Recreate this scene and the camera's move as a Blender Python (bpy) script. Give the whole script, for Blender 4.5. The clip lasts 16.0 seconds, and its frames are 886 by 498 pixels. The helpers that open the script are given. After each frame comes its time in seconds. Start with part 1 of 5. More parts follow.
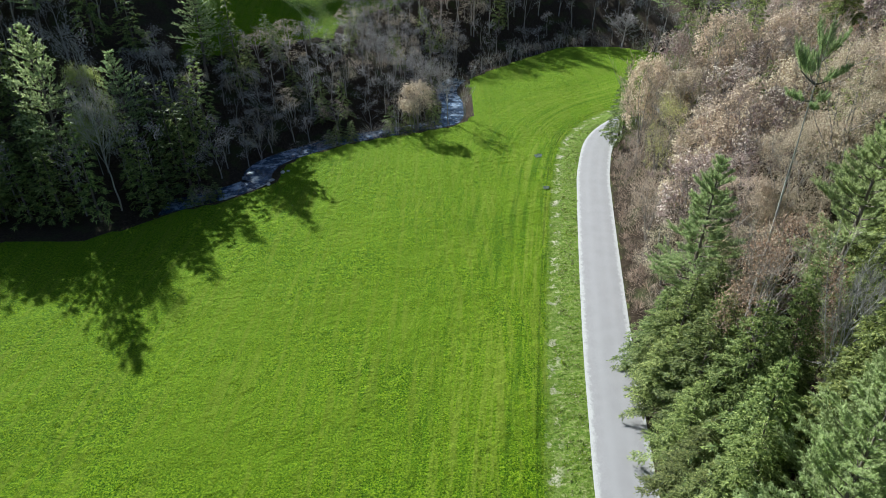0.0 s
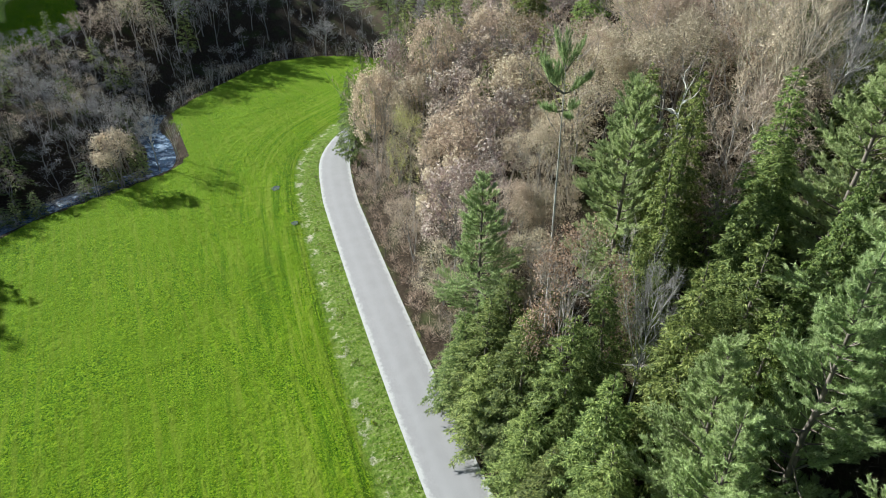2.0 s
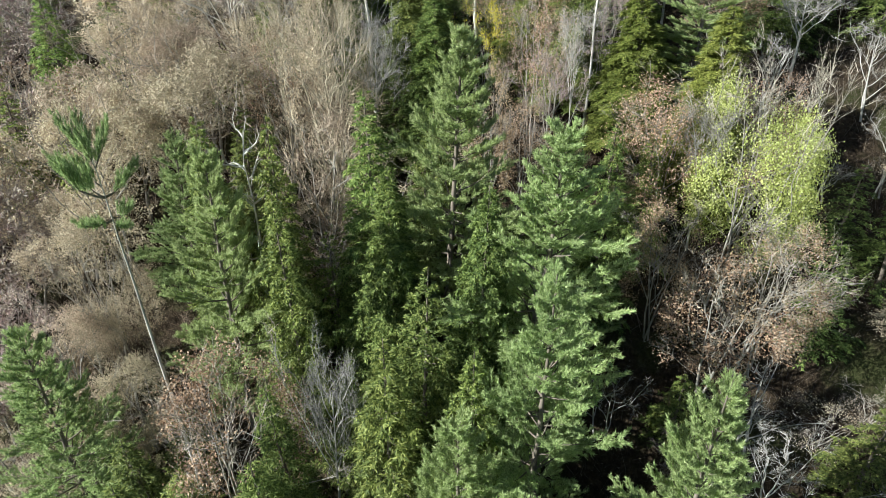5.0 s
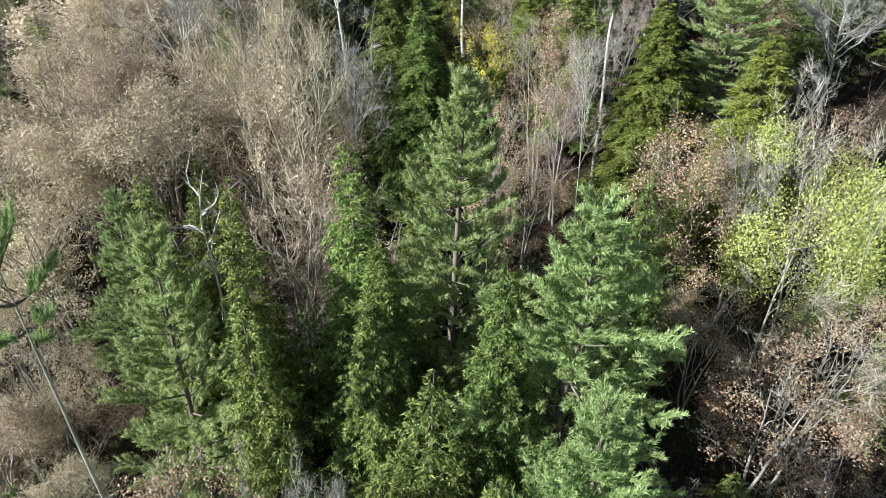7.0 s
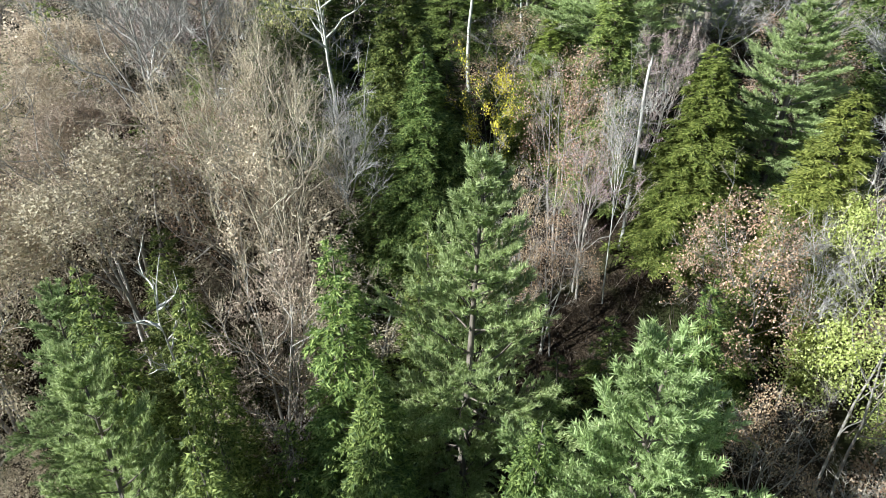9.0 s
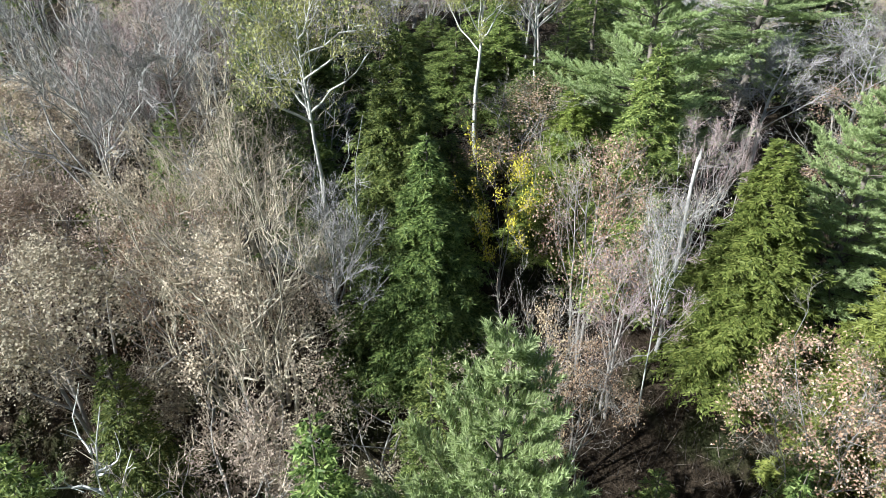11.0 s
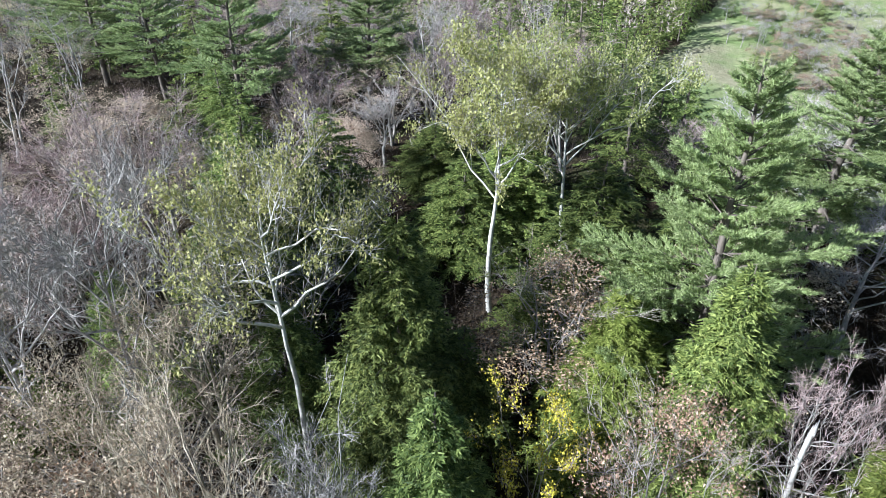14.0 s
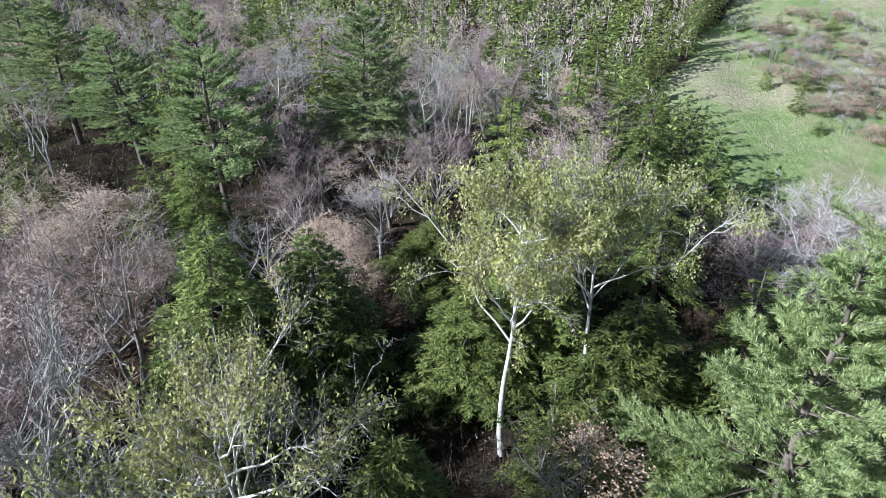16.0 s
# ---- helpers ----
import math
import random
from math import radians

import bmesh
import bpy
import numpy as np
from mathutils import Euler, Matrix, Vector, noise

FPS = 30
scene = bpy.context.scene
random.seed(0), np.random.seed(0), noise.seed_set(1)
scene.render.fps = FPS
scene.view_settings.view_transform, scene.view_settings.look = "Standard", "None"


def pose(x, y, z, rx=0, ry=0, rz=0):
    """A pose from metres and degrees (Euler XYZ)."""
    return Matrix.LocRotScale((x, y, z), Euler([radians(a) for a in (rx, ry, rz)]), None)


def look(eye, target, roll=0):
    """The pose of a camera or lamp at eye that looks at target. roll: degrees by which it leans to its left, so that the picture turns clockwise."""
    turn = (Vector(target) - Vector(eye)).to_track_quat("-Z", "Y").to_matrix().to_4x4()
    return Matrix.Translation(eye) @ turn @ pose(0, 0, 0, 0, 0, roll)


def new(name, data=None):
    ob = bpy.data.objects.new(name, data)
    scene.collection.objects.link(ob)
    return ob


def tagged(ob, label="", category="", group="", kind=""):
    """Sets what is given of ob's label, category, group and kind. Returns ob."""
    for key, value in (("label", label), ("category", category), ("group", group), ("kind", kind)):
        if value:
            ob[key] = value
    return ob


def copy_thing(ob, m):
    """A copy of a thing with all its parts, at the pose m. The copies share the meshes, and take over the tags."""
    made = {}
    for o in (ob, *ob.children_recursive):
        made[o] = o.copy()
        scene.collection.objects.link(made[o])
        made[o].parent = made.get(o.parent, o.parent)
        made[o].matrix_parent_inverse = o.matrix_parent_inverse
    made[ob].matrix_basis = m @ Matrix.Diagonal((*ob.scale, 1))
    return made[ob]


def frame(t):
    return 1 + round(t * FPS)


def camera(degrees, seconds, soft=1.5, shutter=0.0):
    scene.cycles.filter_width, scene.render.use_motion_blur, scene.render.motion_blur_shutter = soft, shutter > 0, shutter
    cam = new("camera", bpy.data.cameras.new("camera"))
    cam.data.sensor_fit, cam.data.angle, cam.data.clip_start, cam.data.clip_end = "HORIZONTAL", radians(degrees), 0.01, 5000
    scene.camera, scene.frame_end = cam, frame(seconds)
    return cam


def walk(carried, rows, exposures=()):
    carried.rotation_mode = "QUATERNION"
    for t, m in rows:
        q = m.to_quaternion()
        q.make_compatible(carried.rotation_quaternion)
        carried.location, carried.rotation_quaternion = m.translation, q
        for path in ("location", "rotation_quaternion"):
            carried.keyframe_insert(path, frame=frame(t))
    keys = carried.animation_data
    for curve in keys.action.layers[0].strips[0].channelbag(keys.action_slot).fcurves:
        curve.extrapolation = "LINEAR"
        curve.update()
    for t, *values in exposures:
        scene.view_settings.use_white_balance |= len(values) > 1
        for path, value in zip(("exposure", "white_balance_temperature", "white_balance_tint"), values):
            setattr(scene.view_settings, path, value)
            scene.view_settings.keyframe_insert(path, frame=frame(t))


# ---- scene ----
cam = camera(69.9, 16.0, soft=0.7)
PATH = [
    (0.0, (0.002, 0.002, 42.277), (0.059, 25.491, 26.456), 0.03),
    (0.5, (-0.471, 2.122, 42.382), (2.359, 27.462, 26.574), 0.04),
    (1.0, (-0.777, 4.367, 42.453), (4.965, 29.228, 26.673), -0.03),
    (1.5, (-0.823, 6.632, 42.469), (7.785, 30.661, 26.706), 0.01),
    (2.0, (-0.619, 8.818, 42.435), (10.964, 31.594, 26.716), -0.02),
    (2.5, (-0.205, 10.837, 42.388), (14.406, 31.822, 26.699), -0.04),
    (3.0, (0.403, 12.686, 42.381), (17.776, 31.485, 26.735), -0.03),
    (3.5, (1.230, 14.431, 42.382), (21.140, 30.538, 26.756), -0.02),
    (4.0, (2.155, 16.026, 42.393), (24.376, 28.801, 26.802), 0.01),
    (4.5, (3.310, 17.488, 42.391), (27.181, 26.834, 26.807), 0.04),
    (4.7, (3.822, 18.026, 42.396), (28.036, 26.441, 26.811), 0.06),
    (6.8, (10.419, 21.889, 42.526), (35.239, 28.421, 26.991), 0.01),
    (7.0, (11.074, 22.184, 42.591), (35.896, 28.664, 27.038), 0.01),
    (7.5, (12.732, 22.860, 42.783), (37.558, 29.221, 27.187), -0.01),
    (8.0, (14.503, 23.465, 42.949), (39.317, 29.773, 27.314), 0.01),
    (8.5, (16.262, 24.007, 43.129), (41.069, 30.308, 27.478), -0.02),
    (9.0, (18.056, 24.549, 43.381), (42.853, 30.850, 27.715), -0.02),
    (9.2, (18.792, 24.777, 43.472), (43.594, 31.064, 27.808), 0.06),
    (11.3, (25.843, 27.041, 45.345), (50.842, 33.179, 29.937), 0.06),
    (11.5, (26.534, 27.258, 45.610), (51.550, 33.379, 30.224), 0.02),
    (12.0, (28.274, 27.806, 46.351), (53.290, 33.877, 30.944), -0.01),
    (12.5, (30.038, 28.307, 47.062), (55.043, 34.367, 31.633), -0.01),
    (13.0, (31.752, 28.796, 47.738), (56.763, 34.850, 32.317), -0.02),
    (13.5, (33.491, 29.373, 48.436), (58.503, 35.319, 32.975), 0.02),
    (14.0, (35.224, 29.858, 49.141), (60.219, 35.819, 33.658), -0.02),
    (14.5, (36.930, 30.332, 49.826), (61.916, 36.294, 34.329), -0.05),
    (15.0, (38.623, 30.794, 50.546), (63.591, 36.753, 35.018), -0.02),
    (15.5, (40.357, 31.257, 51.255), (65.316, 37.226, 35.719), -0.02),
    (16.0, (42.077, 31.700, 51.983), (67.024, 37.658, 36.422), -0.03),
]
walk(cam, [(t, look(eye, target, roll)) for t, eye, target, roll in PATH], [(0.0, 1.23, 5800, 4.0), (4.5, 1.34, 6050, 0.5), (8.0, 1.36, 5850, 1.0), (11.5, 1.33, 5600, 4.5), (14.5, 1.22, 5350, 9.0), (16.0, 1.07, 5350, 11.0)])

# ---- sky, sun, exposure ----
SUN_AZ, SUN_EL = radians(-33.0), radians(30.0)
world = bpy.data.worlds.new("world")
scene.world = world
world.use_nodes = True
wn = world.node_tree.nodes
sky = wn.new("ShaderNodeTexSky")
sky.sky_type = "NISHITA"
sky.sun_disc = False
sky.sun_elevation, sky.sun_rotation = SUN_EL, SUN_AZ % (2 * math.pi)
wn["Background"].inputs[1].default_value = 0.041
world.node_tree.links.new(sky.outputs[0], wn["Background"].inputs[0])
sun = new("sun", bpy.data.lights.new("sun", "SUN"))
sun.data.energy, sun.data.angle, sun.data.color = 5.0, radians(0.53), (1.0, 0.96, 0.88)
sun.matrix_world = look((math.sin(SUN_AZ) * math.cos(SUN_EL) * 300, math.cos(SUN_AZ) * math.cos(SUN_EL) * 300, math.sin(SUN_EL) * 300), (0, 0, 0))


# ---- materials ----
class Nodes:
    """A short way to write a node material."""

    def __init__(self, name):
        self.mat = bpy.data.materials.new(name)
        self.mat.use_nodes = True
        self.tree = self.mat.node_tree
        self.tree.nodes.clear()

    def add(self, kind, **sockets):
        n = self.tree.nodes.new("ShaderNode" + kind)
        for key, value in sockets.items():
            sock = n.inputs[int(key[1:])] if key[0] == "i" and key[1:].isdigit() else n.inputs[key.replace("_", " ")]
            if isinstance(value, bpy.types.NodeSocket):
                self.tree.links.new(value, sock)
            else:
                sock.default_value = value
        return n

    def noise(self, scale, detail=3.0, rough=0.6, vector=None, stretch=None):
        co = vector or self.add("TexCoord").outputs["Object"]
        if stretch:
            m = self.add("Mapping", Vector=co)
            m.inputs["Scale"].default_value = stretch
            co = m.outputs[0]
        return self.add("TexNoise", Vector=co, Scale=scale, Detail=detail, Roughness=rough).outputs["Fac"]

    def ramp(self, fac, *stops):
        n = self.add("ValToRGB", Fac=fac)
        el = n.color_ramp.elements
        while len(el) < len(stops):
            el.new(0.5)
        for e, (at, col) in zip(el, stops):
            e.position, e.color = at, (*col, 1) if len(col) == 3 else col
        return n.outputs[0]

    def step(self, value, lo, hi):
        n = self.add("MapRange", Value=value)
        n.inputs["From Min"].default_value, n.inputs["From Max"].default_value = lo, hi
        return n.outputs[0]

    def mix(self, fac, a, b, kind="MIX"):
        n = self.tree.nodes.new("ShaderNodeMix")
        n.data_type, n.blend_type = "RGBA", kind
        for sock, value in ((n.inputs[0], fac), (n.inputs[6], a), (n.inputs[7], b)):
            if isinstance(value, bpy.types.NodeSocket):
                self.tree.links.new(value, sock)
            else:
                sock.default_value = (*value, 1) if isinstance(value, tuple) and len(value) == 3 else value
        return n.outputs[2]

    def math(self, op, a, b=0.0):
        n = self.tree.nodes.new("ShaderNodeMath")
        n.operation = op
        for sock, value in ((n.inputs[0], a), (n.inputs[1], b)):
            if isinstance(value, bpy.types.NodeSocket):
                self.tree.links.new(value, sock)
            else:
                sock.default_value = value
        return n.outputs[0]

    def attr(self, name):
        n = self.tree.nodes.new("ShaderNodeAttribute")
        n.attribute_name = name
        return n.outputs["Fac"]

    def bump(self, height, strength, distance):
        return self.add("Bump", Height=height, Strength=strength, Distance=distance).outputs[0]

    def done(self, shader):
        out = self.tree.nodes.new("ShaderNodeOutputMaterial")
        self.tree.links.new(shader, out.inputs[0])
        return self.mat


def leaf_material(name, dark, mid, light, through_part=0.35, rough=0.6, trees=(0.7, 1.25), hues=(0.478, 0.514)):
    """Leaves and needles: varied leaf by leaf and tree by tree, part of the light comes through them."""
    n = Nodes(name)
    geo = n.add("NewGeometry")
    info = n.add("ObjectInfo")
    col = n.ramp(geo.outputs["Random Per Island"], (0.0, dark), (0.5, mid), (1.0, light))
    hsv = n.add("HueSaturation", Color=col)
    hue = n.add("MapRange", Value=info.outputs["Random"])
    hue.inputs["To Min"].default_value, hue.inputs["To Max"].default_value = hues
    val = n.add("MapRange", Value=n.noise(0.35, 2.0))
    val.inputs["To Min"].default_value, val.inputs["To Max"].default_value = 0.65, 1.35
    n.tree.links.new(hue.outputs[0], hsv.inputs["Hue"])
    tone = n.add("MapRange", Value=n.math("FRACT", n.math("MULTIPLY", info.outputs["Random"], 7.31)))
    tone.inputs["To Min"].default_value, tone.inputs["To Max"].default_value = trees
    n.tree.links.new(n.math("MULTIPLY", val.outputs[0], tone.outputs[0]), hsv.inputs["Value"])
    p = n.add("BsdfPrincipled", Base_Color=hsv.outputs[0], Roughness=rough)
    p.inputs["Specular IOR Level"].default_value = 0.3
    tr = n.add("BsdfTranslucent", Color=hsv.outputs[0])
    m = n.add("MixShader", Fac=through_part, i1=p.outputs[0], i2=tr.outputs[0])
    return n.done(m.outputs[0])


def bark_material(name, dark, light, scale=3.0, stretch=(1, 1, 0.25)):
    n = Nodes(name)
    fac = n.noise(scale, 5.0, 0.7, stretch=stretch)
    patch = n.noise(0.6, 2.0)
    col = n.mix(n.step(patch, 0.35, 0.7), n.ramp(fac, (0.3, dark), (0.7, light)), n.ramp(fac, (0.35, tuple(0.7 * c for c in dark)), (0.75, tuple(0.85 * c for c in light))))
    p = n.add("BsdfPrincipled", Base_Color=col, Roughness=0.85, Normal=n.bump(fac, 0.5, 0.04))
    return n.done(p.outputs[0])


def ground_material():
    """Meadow grass, verge, leaf litter: which one lies where follows the distances stored on the sheet."""
    n = Nodes("ground")
    field, verge, meadow = n.attr("field"), n.attr("verge"), n.attr("meadow")
    fine, mid, broad = n.noise(5.5, 6.0, 0.75), n.noise(0.9, 5.0, 0.7), n.noise(0.07, 3.0, 0.6)
    streak = n.noise(0.5, 3.0, 0.6, stretch=(3.2, 0.16, 1))
    blade = n.ramp(fine, (0.4, (0.014, 0.045, 0.002)), (0.5, (0.085, 0.178, 0.004)), (0.61, (0.24, 0.33, 0.012)))
    grass = n.mix(n.step(mid, 0.35, 0.72), blade, n.ramp(fine, (0.4, (0.035, 0.085, 0.003)), (0.62, (0.175, 0.25, 0.008))))
    grass = n.mix(n.math("MULTIPLY", n.step(broad, 0.42, 0.62), 0.5), grass, (0.115, 0.19, 0.008))
    grass = n.mix(n.math("MULTIPLY", n.step(streak, 0.5, 0.62), 0.5), grass, (0.145, 0.19, 0.018))
    # mower lines and two ruts that run with the road
    along = n.add("SeparateXYZ", Vector=n.add("TexCoord").outputs["Object"]).outputs[1]
    lane = n.add("CombineXYZ", X=n.math("MULTIPLY", verge, 1.1), Y=n.math("MULTIPLY", along, 0.035)).outputs[0]
    lines = n.noise(1.0, 4.0, 0.7, vector=lane)
    near_road = n.step(verge, 26.0, 6.0)
    grass = n.mix(n.math("MULTIPLY", n.math("MULTIPLY", n.step(lines, 0.52, 0.62), near_road), 0.55), grass, (0.19, 0.235, 0.03))
    grass = n.mix(n.math("MULTIPLY", n.math("MULTIPLY", n.step(lines, 0.46, 0.38), near_road), 0.55), grass, (0.03, 0.08, 0.003))
    rut = n.math("MULTIPLY", n.step(n.math("ABSOLUTE", n.math("SUBTRACT", verge, n.math("ADD", 4.35, n.math("MULTIPLY", mid, 0.2)))), 0.16, 0.05), n.step(n.noise(0.4, 3.0), 0.35, 0.5))
    grass = n.mix(n.math("MULTIPLY", rut, 0.45), grass, (0.02, 0.042, 0.006))
    weed = n.ramp(n.noise(2.2, 5.0, 0.75), (0.3, (0.05, 0.105, 0.012)), (0.5, (0.13, 0.19, 0.03)), (0.72, (0.27, 0.29, 0.12)))
    grass = n.mix(n.step(n.math("ADD", verge, n.math("MULTIPLY", n.noise(1.1, 3.0), 1.2)), 4.6, 3.6), grass, weed)
    # the dry, stony line between mown field and verge
    band = n.math("SUBTRACT", 1.0, n.step(n.math("ABSOLUTE", n.math("SUBTRACT", verge, 3.0)), 0.15, 0.9))
    stony = n.math("MULTIPLY", band, n.step(n.noise(0.55, 4.0, 0.7), 0.52, 0.62))
    grass = n.mix(stony, grass, n.ramp(n.noise(5.0, 4.0, 0.8), (0.3, (0.22, 0.22, 0.12)), (0.65, (0.52, 0.49, 0.38))))
    litter = n.ramp(n.noise(3.5, 6.0, 0.75), (0.3, (0.016, 0.012, 0.008)), (0.52, (0.045, 0.033, 0.023)), (0.75, (0.11, 0.082, 0.057)))
    litter = n.mix(n.math("MULTIPLY", n.step(n.noise(0.25, 3.0), 0.5, 0.66), 0.5), litter, (0.05, 0.07, 0.02))
    pasture = n.mix(n.step(n.noise(0.045, 4.0, 0.65), 0.42, 0.62), n.ramp(n.noise(0.5, 6.0, 0.75), (0.3, (0.14, 0.2, 0.07)), (0.65, (0.26, 0.32, 0.13))), n.ramp(n.noise(0.6, 6.0, 0.75), (0.3, (0.25, 0.23, 0.13)), (0.7, (0.42, 0.39, 0.26))))
    ragged = n.math("MULTIPLY", n.math("SUBTRACT", mid, 0.5), 2.0)
    col = n.mix(n.step(n.math("ADD", field, ragged), -0.25, 0.25), litter, grass)
    col = n.mix(n.step(n.math("ADD", meadow, n.math("MULTIPLY", ragged, 4.0)), -0.6, 0.6), col, pasture)
    height = n.math("ADD", n.math("MULTIPLY", fine, 0.5), n.math("MULTIPLY", mid, 1.2))
    p = n.add("BsdfPrincipled", Base_Color=col, Roughness=0.9, Normal=n.bump(height, 1.0, 0.4))
    p.inputs["Specular IOR Level"].default_value = 0.05
    return n.done(p.outputs[0])


def road_material():
    n = Nodes("road")
    across = n.attr("across")
    grit = n.noise(14.0, 5.0, 0.75)
    blot = n.noise(0.5, 4.0, 0.65)
    base = n.ramp(grit, (0.3, (0.19, 0.182, 0.184)), (0.7, (0.285, 0.272, 0.274)))
    base = n.mix(n.math("MULTIPLY", n.step(blot, 0.4, 0.65), 0.45), base, (0.2, 0.188, 0.19))
    wear = n.math("ABSOLUTE", n.math("SUBTRACT", n.math("ABSOLUTE", across), 0.9))
    base = n.mix(n.math("MULTIPLY", n.step(wear, 0.55, 0.1), 0.25), base, (0.28, 0.272, 0.274))
    edge = n.math("ADD", n.math("ABSOLUTE", across), n.math("MULTIPLY", n.math("SUBTRACT", n.noise(1.7, 4.0, 0.75), 0.5), 1.3))
    base = n.mix(n.step(edge, 1.95, 2.3), base, n.ramp(grit, (0.3, (0.28, 0.275, 0.265)), (0.7, (0.42, 0.412, 0.4))))
    p = n.add("BsdfPrincipled", Base_Color=base, Roughness=0.85, Normal=n.bump(grit, 0.4, 0.02))
    return n.done(p.outputs[0])


def water_material():
    n = Nodes("river_water")
    wave = n.noise(1.6, 4.0, 0.6, stretch=(1, 2.0, 1))
    # pale patches: riffle foam, and the sky's reflection put into the colour
    foam_and_sky = n.step(n.noise(0.5, 5.0, 0.75), 0.45, 0.66)
    col = n.mix(foam_and_sky, (0.03, 0.06, 0.11), (0.3, 0.38, 0.5))
    p = n.add("BsdfPrincipled", Base_Color=col, Roughness=n.math("ADD", 0.1, n.math("MULTIPLY", foam_and_sky, 0.4)), Normal=n.bump(wave, 0.7, 0.25))
    return n.done(p.outputs[0])


M_GROUND, M_ROAD, M_WATER = ground_material(), road_material(), water_material()
M_PINE = leaf_material("pine_needles", (0.12, 0.18, 0.075), (0.265, 0.34, 0.145), (0.45, 0.52, 0.26), 0.45, trees=(0.85, 1.2), hues=(0.482, 0.503))
M_HEMLOCK = leaf_material("hemlock_needles", (0.05, 0.085, 0.022), (0.152, 0.213, 0.058), (0.325, 0.395, 0.118), 0.4, hues=(0.474, 0.5))
M_TAN = leaf_material("tan_leaves", (0.36, 0.29, 0.21), (0.5, 0.415, 0.305), (0.62, 0.53, 0.4), 0.3, 0.8)
M_COPPER = leaf_material("copper_leaves", (0.2, 0.125, 0.075), (0.36, 0.25, 0.155), (0.56, 0.44, 0.3), 0.3, 0.75)
M_LIME = leaf_material("lime_leaves", (0.27, 0.3, 0.07), (0.45, 0.48, 0.15), (0.62, 0.64, 0.27), 0.45, hues=(0.495, 0.52))
M_POPLAR = leaf_material("poplar_leaves", (0.27, 0.28, 0.085), (0.46, 0.465, 0.165), (0.64, 0.61, 0.27), 0.4)
M_TWIG = leaf_material("twigs", (0.19, 0.16, 0.135), (0.31, 0.265, 0.225), (0.46, 0.405, 0.35), 0.0, 0.9)
M_PINKTWIG = leaf_material("reddish_twigs", (0.2, 0.14, 0.13), (0.32, 0.24, 0.225), (0.46, 0.38, 0.36), 0.0, 0.9)
M_PALETWIG = leaf_material("pale_twigs", (0.2, 0.18, 0.17), (0.32, 0.295, 0.28), (0.46, 0.43, 0.41), 0.0, 0.9)
M_BARK = bark_material("brown_bark", (0.07, 0.055, 0.045), (0.24, 0.2, 0.165))
M_GREYBARK = bark_material("grey_bark", (0.2, 0.178, 0.16), (0.4, 0.365, 0.335))
M_PALEBARK = bark_material("pale_bark", (0.27, 0.25, 0.235), (0.58, 0.55, 0.52), 2.5, (1, 1, 0.5))
M_FRESH = leaf_material("fresh_pine_needles", (0.155, 0.22, 0.085), (0.31, 0.405, 0.17), (0.5, 0.58, 0.31), 0.5, trees=(1.0, 1.2), hues=(0.478, 0.494))
M_MAUVE = leaf_material("mauve_buds", (0.3, 0.235, 0.195), (0.47, 0.39, 0.335), (0.63, 0.55, 0.48), 0.1, 0.9)
M_GOLD = leaf_material("golden_leaves", (0.32, 0.27, 0.02), (0.52, 0.45, 0.05), (0.68, 0.6, 0.1), 0.4)
M_GOLDHEM = leaf_material("yellowish_hemlock_needles", (0.1, 0.13, 0.025), (0.215, 0.255, 0.055), (0.38, 0.41, 0.11), 0.4, hues=(0.482, 0.505))
M_CREAMBARK = bark_material("cream_bark", (0.3, 0.255, 0.19), (0.6, 0.53, 0.42))
M_WHITEBARK = bark_material("white_bark", (0.4, 0.38, 0.34), (0.8, 0.77, 0.71), 2.0, (1, 1, 1.5))
M_GRASS = leaf_material("grass_blades", (0.09, 0.15, 0.004), (0.15, 0.235, 0.006), (0.23, 0.31, 0.012), 0.5, 0.7)
M_TANTWIG = leaf_material("tan_twigs", (0.27, 0.215, 0.16), (0.42, 0.345, 0.26), (0.56, 0.475, 0.37), 0.15, 0.9)
M_BRUSH = leaf_material("brush_stems", (0.05, 0.04, 0.034), (0.11, 0.088, 0.07), (0.22, 0.18, 0.145), 0.0, 0.9)
M_STRAW = leaf_material("dry_stalks", (0.1, 0.16, 0.025), (0.22, 0.27, 0.075), (0.46, 0.45, 0.26), 0.2, 0.8)


